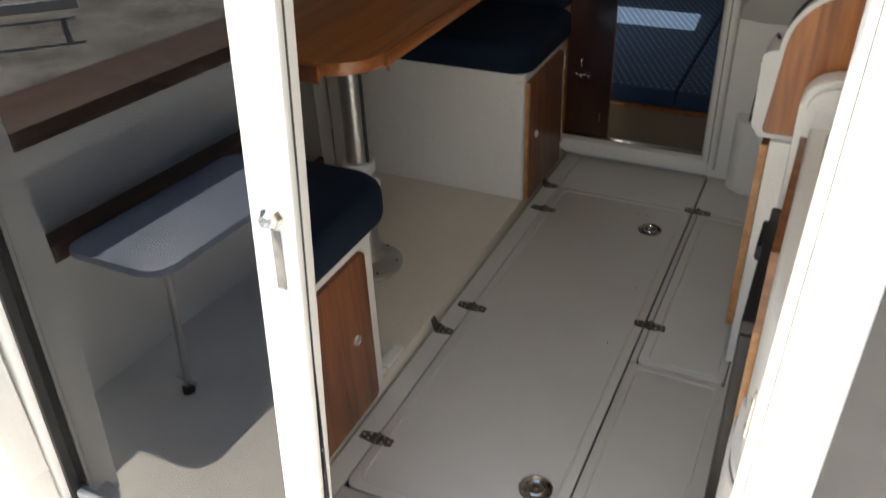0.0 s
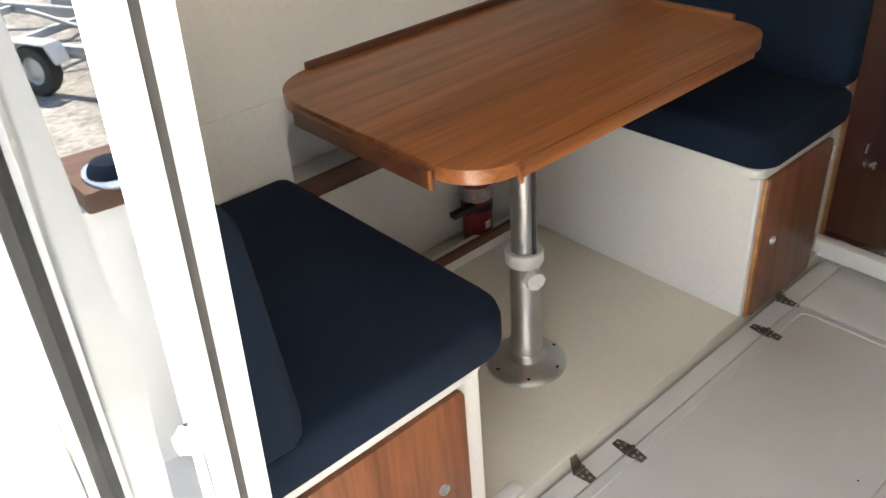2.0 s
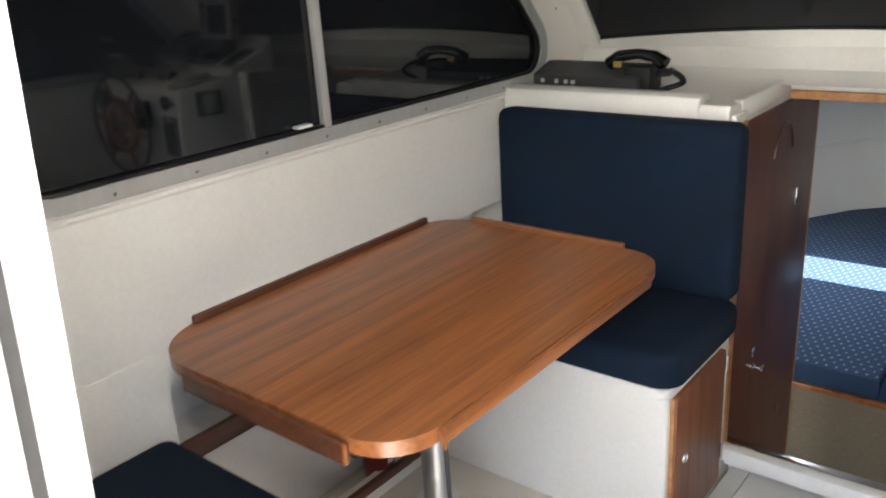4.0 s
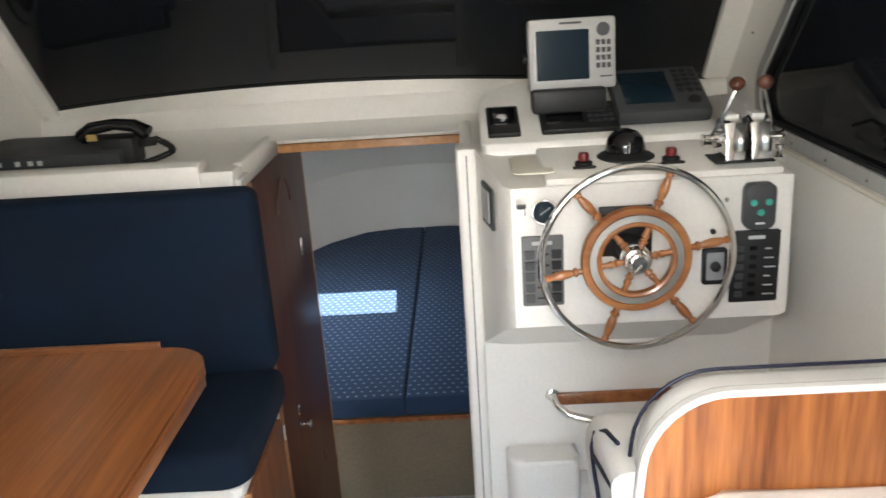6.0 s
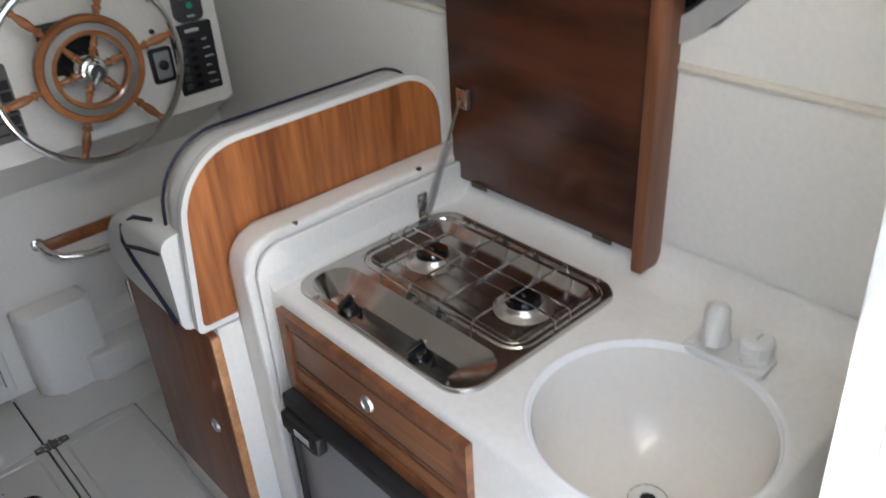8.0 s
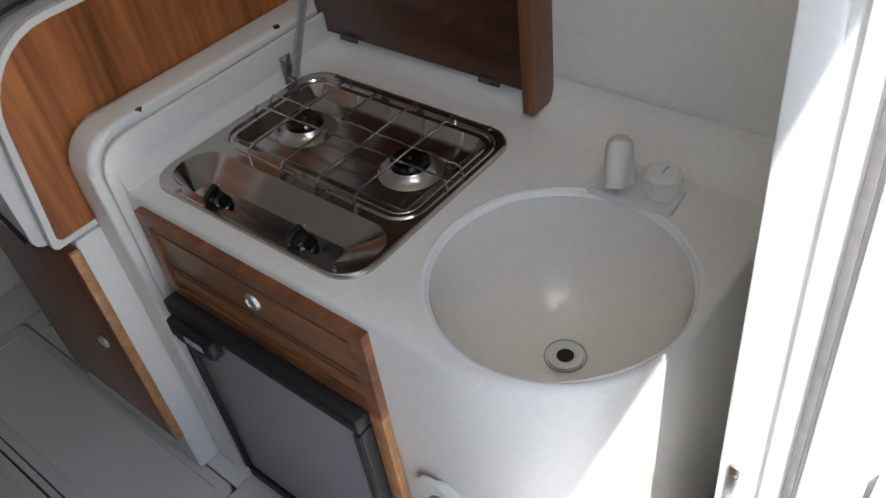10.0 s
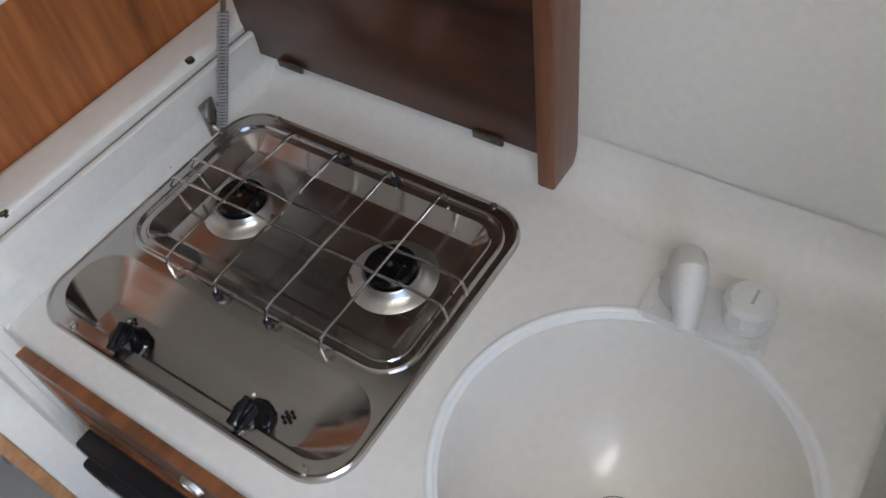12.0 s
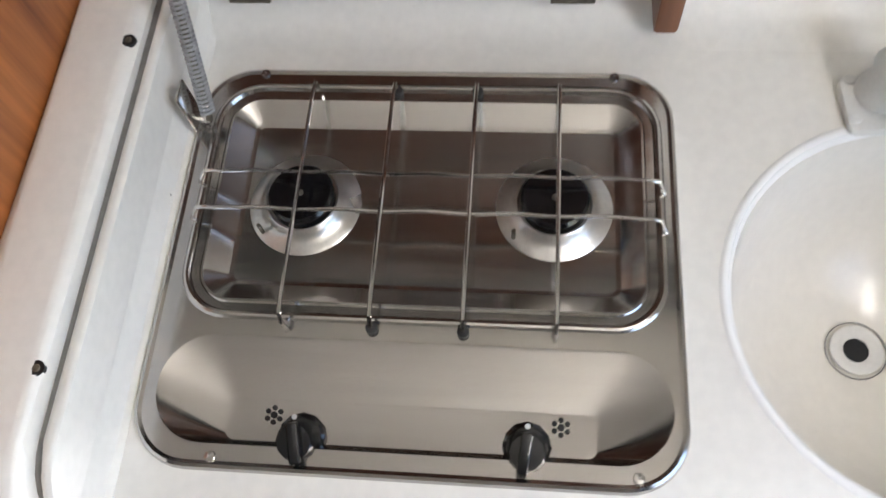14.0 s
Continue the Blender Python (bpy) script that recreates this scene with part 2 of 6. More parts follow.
AXES = {"x": lambda u, v, w: (w, u, v), "y": lambda u, v, w: (u, w, v), "z": lambda u, v, w: (u, v, w)}


def prism(outline, axis, a, b, bevel=0.0, bm=None, seg=2):
    """An outline in the plane across an axis (y z, x z or x y), drawn out from a to b."""
    bm = bm or bmesh.new()
    put = AXES[axis]
    lo = [bm.verts.new(put(u, v, a)) for u, v in outline]
    hi = [bm.verts.new(put(u, v, b)) for u, v in outline]
    bm.faces.new(lo)
    bm.faces.new(hi)
    n = len(outline)
    for i in range(n):
        bm.faces.new((lo[i], lo[(i + 1) % n], hi[(i + 1) % n], hi[i]))
    if bevel:
        rim = [e for e in bm.edges if e.verts[0] in lo and e.verts[1] in lo or e.verts[0] in hi and e.verts[1] in hi]
        bmesh.ops.bevel(bm, geom=rim, offset=bevel, segments=seg, affect="EDGES", profile=0.5, clamp_overlap=True)
    return bm


def rounded(x0, x1, y0, y1, r, n=6):
    """A rectangle's outline with round corners; r may be four radii, from the low corner round."""
    rs = r if isinstance(r, (tuple, list)) else (r,) * 4
    out = []
    for (cx, cy, sx, sy, a0), q in zip(((x0, y0, 1, 1, 180), (x1, y0, -1, 1, 270), (x1, y1, -1, -1, 0), (x0, y1, 1, -1, 90)), rs):
        for i in range(n + 1 if q > 0 else 1):
            a = radians(a0 + 90 * i / n)
            out.append((cx + sx * q + q * math.cos(a), cy + sy * q + q * math.sin(a)) if q > 0 else (cx, cy))
    return out


def ring(outer, inner, axis, a, b, bm=None):
    """A flat frame between two outlines of equal length."""
    bm = bm or bmesh.new()
    put = AXES[axis]
    loops = [[bm.verts.new(put(u, v, w)) for u, v in o] for o, w in ((outer, a), (outer, b), (inner, b), (inner, a))]
    n = len(outer)
    for k in range(4):
        p, q = loops[k], loops[(k + 1) % 4]
        for i in range(n):
            bm.faces.new((p[i], p[(i + 1) % n], q[(i + 1) % n], q[i]))
    return bm


def loft(sections, bm=None, caps=True):
    """Skins a row of closed loops of equal length."""
    bm = bm or bmesh.new()
    rows = [[bm.verts.new(p) for p in s] for s in sections]
    n = len(rows[0])
    for p, q in zip(rows, rows[1:]):
        for i in range(n):
            bm.faces.new((p[i], p[(i + 1) % n], q[(i + 1) % n], q[i]))
    if caps:
        bm.faces.new(rows[0])
        bm.faces.new(rows[-1])
    return bm


def tube(points, r, n=10, closed=False, bm=None):
    bm = bm or bmesh.new()
    pts = [Vector(p) for p in points]
    rows, k = [], len(pts)
    side = None
    for i, p in enumerate(pts):
        a = pts[(i - 1) % k] if closed or i else p
        b = pts[(i + 1) % k] if closed or i < k - 1 else p
        d = (b - a).normalized()
        if side is None:
            side = d.orthogonal().normalized()
        side = (side - d * side.dot(d)).normalized()
        up = d.cross(side)
        rr = r[i] if isinstance(r, (list, tuple)) else r
        rows.append([bm.verts.new(p + rr * (math.cos(2 * math.pi * j / n) * side + math.sin(2 * math.pi * j / n) * up)) for j in range(n)])
    for i in range(k if closed else k - 1):
        p, q = rows[i], rows[(i + 1) % k]
        for j in range(n):
            bm.faces.new((p[j], p[(j + 1) % n], q[(j + 1) % n], q[j]))
    if not closed:
        bm.faces.new(rows[0])
        bm.faces.new(rows[-1])
    return bm


def lathe(profile, centre, axis="z", n=24, bm=None, cap=False):
    """Turns a profile of (radius, height) about an axis through centre."""
    bm = bm or bmesh.new()
    c, put = Vector(centre), AXES[axis]
    rows = []
    for r, h in profile:
        if r < 1e-6:
            rows.append([bm.verts.new(c + Vector(put(0, 0, h)))])
        else:
            rows.append([bm.verts.new(c + Vector(put(r * math.cos(2 * math.pi * j / n), r * math.sin(2 * math.pi * j / n), h))) for j in range(n)])
    for p, q in zip(rows, rows[1:]):
        for j in range(n):
            k = (j + 1) % n
            f = [p[j % len(p)], p[k % len(p)], q[k % len(q)], q[j % len(q)]]
            f = list(dict.fromkeys(f))
            if len(f) > 2:
                bm.faces.new(f)
    for row in (rows[0], rows[-1]):
        if len(row) > 2 and (cap or len(profile) == 2):
            bm.faces.new(row)
    return bm


def moved(bm, m):
    bmesh.ops.transform(bm, matrix=m, verts=bm.verts)
    return bm


def turned(bm, at, rx=0, ry=0, rz=0):
    """Turns what was built about a point."""
    return moved(bm, Matrix.Translation(at) @ pose(0, 0, 0, rx, ry, rz) @ Matrix.Translation(-Vector(at)))


# ---- the cabin's shell ----
PORT, STBD, BULK, ROOF = -1.74, 0.60, 3.2, 2.0

# the sole, with its hatches let in round recessed joints
setting("floor", box(-0.885, STBD, 0.95, BULK, -0.09, -0.014), GROOVE, "dark bedding under the moulded cabin sole")


def sole_piece(name, x0, x1, y0, y1, label, top=0.0, r=0.0):
    return setting(name, prism(rounded(x0, x1, y0, y1, r) if r else [(x0, y0), (x1, y0), (x1, y1), (x0, y1)], "z", -0.014, top, 0.003), SOLE, label)


sole_piece("floor_edge_port", -0.883, -0.822, 0.95, BULK, "off-white gelcoat sole margin beside the dinette")
sole_piece("floor_fore", -0.818, -0.288, 2.905, BULK, "off-white gelcoat sole before the companionway")
sole_piece("floor_hatch", -0.817, -0.288, 1.225, 2.899, "long off-white gelcoat floor hatch with steel hinges", 0.0, 0.025)
sole_piece("floor_aft", -0.818, -0.288, 0.95, 1.220, "off-white gelcoat sole inside the doorway")
sole_piece("floor_side_fore", -0.282, STBD, 2.905, BULK, "off-white gelcoat sole beside the helm")
sole_piece("floor_side_hatch", -0.262, -0.016, 1.966, 2.899, "off-white gelcoat side hatch beside the helm seat", 0.0, 0.02)
sole_piece("floor_side_margin", -0.282, -0.266, 1.966, 2.901, "narrow gelcoat strip beside the hatches")
sole_piece("floor_side_aft", -0.282, 0.10, 0.95, 1.960, "off-white gelcoat sole before the galley")
sole_piece("floor_helm", -0.012, STBD, 1.96, 2.901, "off-white gelcoat sole under the helm seat")


def bead(points, r=0.0035):
    return setting("trim_bead", tube(points, r, 6, True), SOLE, "raised moulded bead round a floor hatch")


bead([(x, y, 0.0005) for x, y in rounded(-0.79, -0.315, 1.25, 2.872, 0.03)])
bead([(x, y, 0.0005) for x, y in rounded(-0.235, -0.04, 1.99, 2.86, 0.02)])
bead([(x, y, 0.0005) for x, y in rounded(-0.255, -0.03, 1.02, 1.94, 0.02)], 0.003)

setting("floor_dinette", box(-1.95, -0.892, 0.95, BULK, -0.09, 0.045, 0.006), GEL_BEIGE, "cream gelcoat dinette floor raised above the sole")
setting("floor_dinette_step", box(-0.93, -0.8935, 1.60, 1.70, 0.0451, 0.062, 0.006), GEL, "small white moulded step at the bench foot")
setting("ceiling", box(-2.1, 0.95, 0.80, 4.4, ROOF, ROOF + 0.06), GEL, "smooth white cabin headliner")

# unseen strips outside the liner, added to stop sun leaking in
for x0, x1 in ((-2.10, PORT - 0.052), (STBD + 0.062, 1.0)):
    setting("side_deck", box(x0, x1, 0.96, 3.95, 1.0, 1.03), GEL_OUT, "unseen white strip beside the cabin, added to keep sun out")

# port side: liner under the window, open locker below it
setting("wall_port", prism([(0.95, 0.86), (3.9, 0.86), (3.9, 1.25), (0.95, 1.25)], "x", PORT - 0.05, PORT, 0.006), GEL, "smooth cream cabin side liner beside the dinette")
setting("wall_port_upper", box(PORT - 0.06, PORT, 0.95, 3.4, 1.78, ROOF), GEL, "white cabin side above the side window")
setting("trim_sill_port", tube([(PORT + 0.002, 0.96, 1.232), (PORT + 0.002, 3.5, 1.232)], 0.009, 8), GEL, "cream moulded ridge under the side window")
locker_in = rounded(1.69, 2.575, 0.10, 0.80, (0.02, 0.02, 0.04, 0.06))
locker_out = rounded(0.951, 2.66, 0.046, 0.862, (0.001, 0.001, 0.03, 0.05))
bm = ring(locker_out, locker_in, "x", PORT - 0.05, PORT + 0.004)
setting("wall_port_locker", bm, GEL, "white moulded surround of an open side locker")
setting("wall_hull_port", box(-2.02, -1.95, 0.95, BULK, -0.09, 1.0), GEL, "white hull side at the back of the open locker")
setting("wall_port_locker_back", prism([(-1.945, 0.05), (-1.90, 0.05), (-1.86, 0.53), (-1.945, 0.53)], "y", 1.60, 2.60), GEL, "white inner panel of the lower side locker")
setting("wall_port_shelf", box(-1.948, PORT - 0.012, 1.60, 2.60, 0.53, 0.55, 0.003), GEL, "white shelf in the open side locker")
setting("wall_port_locker_end", box(-1.948, PORT - 0.052, 2.58, 2.655, 0.046, 0.86), GEL, "white end of the side locker")
setting("wall_port_locker_aft", box(-1.948, PORT - 0.052, 1.60, 1.685, 0.046, 0.86), GEL, "white end of the side locker")
setting("trim_locker_fiddle", box(PORT - 0.010, PORT + 0.010, 1.69, 2.575, 0.545, 0.605, 0.005), DARK_TEAK, "dark teak fiddle along the locker shelf")
setting("trim_locker_foot", box(PORT - 0.012, PORT + 0.010, 1.69, 2.575, 0.085, 0.118, 0.005), DARK_TEAK, "dark teak fiddle along the locker foot")


def fore_edge(d, down):
    """The round lower fore corner and raked fore edge of a side window, drawn in by d."""
    pts = []
    for i in range(12):
        a = radians(-90 + 132 * i / 11)
        pts.append((3.291 + (0.125 - d) * math.cos(a), 1.375 - down + (0.125 - d) * math.sin(a)))
    u, v = pts[-1]
    pts.append((u - (1.74 - d - v) / 1.1, 1.74 - d))
    pts.append((pts[-1][0] - 0.035, 1.77 - d))
    return pts + [(pts[-1][0] - 0.05, 1.79 - d)]


def pillar(name, x0, x1, down, label):
    edge = fore_edge(0.004, down)[3:]
    out = [(edge[0][0], 1.25), (3.95, 1.25), (3.95, 1.33), (3.36, ROOF), (edge[-1][0], ROOF)] + edge[::-1]
    p = setting(name, prism(out, "x", x0, x1), GEL, label)
    inner = x1 + 0.0005 if x1 < 0 else x0 - 0.0005
    for y, z in ((3.50, 1.50), (3.62, 1.50)):
        part("screw", lathe([(0, 0.0018), (0.004, 0.001), (0.0045, -0.001), (0, -0.001)], (inner, y, z), "x", 8), BRONZE, p)
    return p


STBD_DOWN = 0.03
pillar("pillar_port", PORT - 0.06, PORT, 0.0, "cream pillar between side window and windscreen")
pillar("pillar_starboard", STBD, STBD + 0.06, STBD_DOWN, "cream pillar between side window and windscreen")
for x0, x1 in ((PORT + 0.0005, -1.668), (0.515, STBD - 0.0005)):
    cheek = prism([(3.700, 1.345), (3.740, 1.345), (3.240, ROOF), (3.185, ROOF)], "x", x0, x1, 0.006)
    setting("pillar_cheek", cheek, GEL, "cream moulded cheek along the windscreen's edge")

# starboard side
setting("wall_starboard", prism([(0.95, -0.08), (3.9, -0.08), (3.9, 1.25), (0.95, 1.25)], "x", STBD, STBD + 0.05), GEL, "smooth white cabin side beside helm and galley")
setting("wall_starboard_upper", box(STBD, STBD + 0.06, 0.95, 3.4, 1.78, ROOF), GEL, "white cabin side above the side window")
setting("wall_starboard_quarter", prism([(0.95, 1.25), (1.50, 1.25), (1.43, 1.275), (1.23, 1.475), (1.17, 1.54), (1.15, 1.61), (1.15, 1.78), (0.95, 1.78)], "x", STBD, STBD + 0.05), GEL, "white cabin quarter aft of the side window")
setting("wall_port_quarter", prism([(0.95, 1.25), (1.46, 1.25), (1.39, 1.295), (1.18, 1.50), (1.12, 1.57), (1.10, 1.64), (1.10, 1.78), (0.95, 1.78)], "x", PORT - 0.05, PORT, 0.004), GEL, "white cabin quarter aft of the side window")
setting("trim_sill_starboard", tube([(STBD - 0.002, 0.96, 1.203), (STBD - 0.002, 3.5, 1.203)], 0.008, 8), GEL_BEIGE, "cream moulded ridge under the side window")

# bulkhead to the fore cabin, with the companionway cut through it
setting("wall_bulkhead_port", box(-1.95, -0.962, BULK, BULK + 0.05, -0.09, 1.2), GEL, "white bulkhead behind the dinette seat")
setting("wall_bulkhead_starboard", box(-0.288, STBD, BULK, BULK + 0.05, -0.09, 1.2), GEL, "white bulkhead below the helm")
setting("wall_bulkhead_sill", box(-0.962, -0.288, BULK, BULK + 0.05, -0.66, 0.075, 0.008), GEL, "white sill below the companionway")


def dash_deck(x0, x1, y0):
    prof = [(y0, 1.20), (y0, 1.235), (3.58, 1.240), (3.66, 1.250), (3.70, 1.275), (3.72, 1.325), (3.745, 1.352), (3.78, 1.362), (4.05, 1.365), (4.05, 1.20)]
    return prism(prof, "x", x0, x1)


setting("dash_port", dash_deck(PORT, -0.965, BULK), GEL, "cream dash shelf under the windscreen")
setting("dash_middle", dash_deck(-0.965, -0.285, 3.735), GEL, "cream dash shelf over the companionway")
setting("dash_starboard", dash_deck(-0.285, STBD, BULK), GEL, "cream dash shelf under the windscreen")
ledge = prism([(3.13, 1.195), (3.128, 1.235), (3.138, 1.262), (3.155, 1.270), (3.20, 1.270), (3.225, 1.262), (3.235, 1.237), (3.235, 1.195)], "x", PORT + 0.01, -1.03, 0.006)
setting("trim_ledge", ledge, GEL, "white moulded ledge along the top of the bulkhead")
setting("trim_ledge_end", prism([(3.13, 1.195), (3.128, 1.225), (3.138, 1.244), (3.20, 1.246), (3.235, 1.236), (3.235, 1.195)], "x", -1.03, -0.935, 0.006), GEL, "lowered end of the white bulkhead ledge")

# companionway frame: jambs, side boards along the notch, header and threshold
frame_w = thing("door_frame", (-0.62, BULK, 0.05), "white moulded companionway frame with a teak inner lip", "door frame", kind="structure")
part("jamb", prism(rounded(-0.962, -0.920, 3.150, 3.25, 0.010), "z", 0.05, 1.215, 0.004), GEL, frame_w)
part("jamb", prism(rounded(-0.318, -0.262, 3.155, 3.25, 0.014), "z", 0.05, 1.262, 0.006), GEL, frame_w)
part("jamb_groove", box(-0.291, -0.287, 3.152, 3.156, 0.08, 1.245), GREY_SEAL, frame_w)
part("side_board", box(-0.965, -0.935, 3.24, 3.735, 1.19, 1.248, 0.008), GEL, frame_w)
part("side_board", box(-0.305, -0.268, 3.24, 3.735, 1.19, 1.256, 0.008), GEL, frame_w)
part("side_face", box(-0.962, -0.945, 3.25, 3.735, 0.60, 1.19), GEL, frame_w)
part("header", box(-0.96, -0.268, 3.705, 3.745, 1.205, 1.254, 0.008), GEL, frame_w)
part("header_lip", box(-0.935, -0.305, 3.695, 3.73, 1.176, 1.2045, 0.003), TEAK_EDGE, frame_w, "light teak lip under the header")
part("threshold", box(-0.945, -0.288, 3.150, 3.199, 0.03, 0.092, 0.010), GEL, frame_w)
part("steel_strip", box(-0.925, -0.318, 3.205, 3.245, 0.0755, 0.082, 0.002), STEEL, frame_w, "worn steel threshold strip")
part("post_edge", box(-0.923, -0.915, 3.20, 3.235, 0.08, 1.19, 0.002), TEAK_EDGE, frame_w, "light teak door post edge")
part("screw", lathe([(0, 0.003), (0.005, 0.002), (0.006, 0)], (-0.945, 3.152, 0.085), "y", 10), BRONZE, frame_w)

# the open leaf in the companionway
leaf = thing("door_1", (-0.93, 3.6, 0.05), "glossy dark mahogany cabin door standing open", "door", kind="structure")
part("leaf", box(-0.942, -0.922, 3.255, 4.02, -0.50, 1.172, 0.004), MAHOGANY_LEAF, leaf)
oval = [(-0.920, 3.63 + 0.10 * math.cos(a), 0.98 + 0.13 * math.sin(a)) for a in np.linspace(radians(10), radians(170), 18)]
part("moulding", tube(oval, 0.004, 6), MAHOGANY, leaf, "thin arched moulding line")
part("leaf_edge", box(-0.943, -0.921, 4.02, 4.027, -0.50, 1.172), TEAK_EDGE, leaf, "light timber edge")
kn = part("door_knob", lathe([(0.014, 0), (0.014, 0.004), (0.006, 0.006), (0.006, 0.022), (0.014, 0.028), (0.015, 0.036), (0.010, 0.042), (0, 0.043)], (-0.921, 3.46, 0.255), "x", 16), CHROME, leaf, "small chrome door knob")
part("catch_plate", box(-0.921, -0.917, 3.81, 3.835, 0.765, 0.83, 0.001), CHROME, leaf, "chrome catch plate")
part("catch_plate", box(-0.921, -0.915, 3.44, 3.462, 0.30, 0.335, 0.001), CHROME, leaf)
part("catch_plate", box(-0.921, -0.915, 3.79, 3.81, -0.11, -0.07, 0.001), CHROME, leaf)

# windscreen
ws_n = 14
ws_lo, ws_hi = [], []
for i in range(ws_n + 1):
    f = i / ws_n
    x = PORT + 0.03 + f * 2.24
    bow = 1 - (2 * f - 1) ** 2
    ws_lo.append((x, 3.735 + 0.02 * bow, 1.335 + 0.022 * bow))
    ws_hi.append((x, 3.22 + 0.02 * bow, ROOF + 0.01))
ws = bmesh.new()
a0 = [ws.verts.new(p) for p in ws_lo]
a1 = [ws.verts.new(p) for p in ws_hi]
b0 = [ws.verts.new((p[0], p[1] + 0.012, p[2])) for p in ws_lo]
b1 = [ws.verts.new((p[0], p[1] + 0.012, p[2])) for p in ws_hi]
for i in range(ws_n):
    for p, q in ((a0, a1), (b1, b0), (a1, b1), (b0, a0)):
        ws.faces.new((p[i], p[i + 1], q[i + 1], q[i]))
setting("window_windscreen", ws, COVERED_GLASS, "dark curved windscreen covered from outside")
seal_line = []
cm = bmesh.new()
cm_rows = [[], [], []]
for i, p in enumerate(ws_lo):
    f = i / ws_n
    up = 0.004 + 0.020 * (1 - (2 * f - 1) ** 2) + 0.028 * max(0, 1 - (f - 0.25) ** 2 / 0.25)
    sl = (ws_hi[i][1] - p[1]) / (ws_hi[i][2] - p[2])
    for row, (dy, dz) in zip(cm_rows, ((-0.012, -0.012), (-0.010 + sl * up, up), (-0.001 + sl * up, up + 0.002))):
        row.append(cm.verts.new((p[0], p[1] + dy, p[2] + dz)))
    seal_line.append((p[0], p[1] - 0.005 + sl * up, p[2] + up + 0.003))
for q0, q1 in zip(cm_rows, cm_rows[1:]):
    for i in range(ws_n):
        cm.faces.new((q0[i], q0[i + 1], q1[i + 1], q1[i]))
setting("trim_coaming", cm, GEL, "cream coaming along the windscreen foot")
setting("trim_windscreen", tube(seal_line, 0.006, 6), BLACK, "black rubber seal along the windscreen foot")


def lerp(a, b, f):
    return tuple(p + (q - p) * f for p, q in zip(a, b))


def side_window(name, x, sign, bars, down, label):
    """A long window with a raked fore edge and a large round aft corner, seen from inside."""
    w = thing(name, (x, 2.0, 1.25), label, "window", kind="structure")

    def outline(d):
        pts = []
        pts += [(1.10 + d, 1.62), (1.13 + d, 1.56 + d * 0.4), (1.18 + d * 0.8, 1.505 + d * 0.5), (1.32 + d * 0.6, 1.365 + d * 0.75), (1.40 + d * 0.5, 1.295 + d * 0.85), (1.45 + d * 0.4, 1.262 + d * 0.95), (1.52, 1.25 + d)]
        pts = [(y + down * 1.6, z - down) for y, z in pts]
        pts += fore_edge(d, down) + [(1.16, 1.79 - d), (1.10 + d, 1.74 - d)]
        return pts
    s = sorted((x - sign * 0.03, x + sign * 0.014))
    part("window_frame", ring(outline(0.0), outline(0.038), "x", s[0], s[1]), WINDOW_ALU, w, "dull grey window frame")
    part("rubber", ring(outline(0.036), outline(0.046), "x", x - sign * 0.012, x + sign * 0.006), BLACK, w, "black rubber glazing seal")
    s = sorted((x - sign * 0.022, x - sign * 0.014))
    part("pane", prism(outline(0.04), "x", s[0], s[1]), COVERED_GLASS, w, "dark glass covered from outside")
    for y in bars:
        s = sorted((x - sign * 0.013, x + sign * 0.010))
        part("glazing_bar", box(s[0], s[1], y - 0.013, y + 0.013, 1.285 - down, 1.77, 0.003), WINDOW_ALU, w, "pale grey glazing bar")
        part("finger_pull", box(s[0], s[1] + 0.004, y - 0.11, y - 0.06, 1.300 - down, 1.308 - down, 0.002), ALU_WHITE, w)
    for y in np.arange(1.65, 3.25, 0.21):
        part("screw", lathe([(0, 0.002), (0.004, 0.001), (0.004, -0.001), (0, -0.001)], (x + sign * 0.0142, float(y), 1.265 - down), "x", 8), BRONZE, w)
    return w


side_window("window_port", PORT, 1, (2.295,), 0.0, "long dark side window in a dull aluminium frame")
side_window("window_starboard", STBD, -1, (2.27,), STBD_DOWN, "long dark side window in a dull aluminium frame")

# ---- aft bulkhead and sliding door; it leans slightly forward towards the top ----
RAKE = 0.032


def leaning(bm):
    """The sliding door's stile leans inboard towards the top."""
    for v in bm.verts:
        v.co.x += 0.05 * (v.co.z - 1.0)
        v.co.y += 0.025 + RAKE * (v.co.z - 1.0)
    return bm


def raked(bm):
    for v in bm.verts:
        v.co.x += 0.025 * (v.co.z - 1.0)
        v.co.y += 0.025 + RAKE * (v.co.z - 1.0)
    return bm


setting("wall_aft_port", raked(box(-2.1, -1.40, 0.88, 0.95, -0.4, ROOF)), GEL_OUT, "white cockpit bulkhead beside the sliding door")
setting("wall_aft_starboard", raked(box(0.156, 0.95, 0.90, 0.965, -0.4, ROOF)), GEL_OUT, "white cockpit bulkhead beside the doorway")
setting("wall_aft_header", raked(box(-1.40, 0.19, 0.88, 0.95, 1.88, ROOF)), GEL_OUT, "white header over the sliding door")
setting("wall_aft_sill", box(-1.40, 0.19, 0.83, 0.9495, -0.4, -0.01), GEL_OUT, "white sill below the sliding door")
setting("roof_overhang", box(-2.1, 0.95, 0.76, 0.80, ROOF, ROOF + 0.06, 0.01), GEL_OUT, "edge of the cabin roof over the doorway")
setting("wall_wing_port", prism([(0.87, -0.26), (0.79, -0.26), (0.79, 0.55), (0.82, 0.95), (0.86, 1.35), (0.90, 1.9)], "x", -1.50, -1.40, 0.025, seg=3), GEL_OUT, "rounded white wing of the cockpit bulkhead")

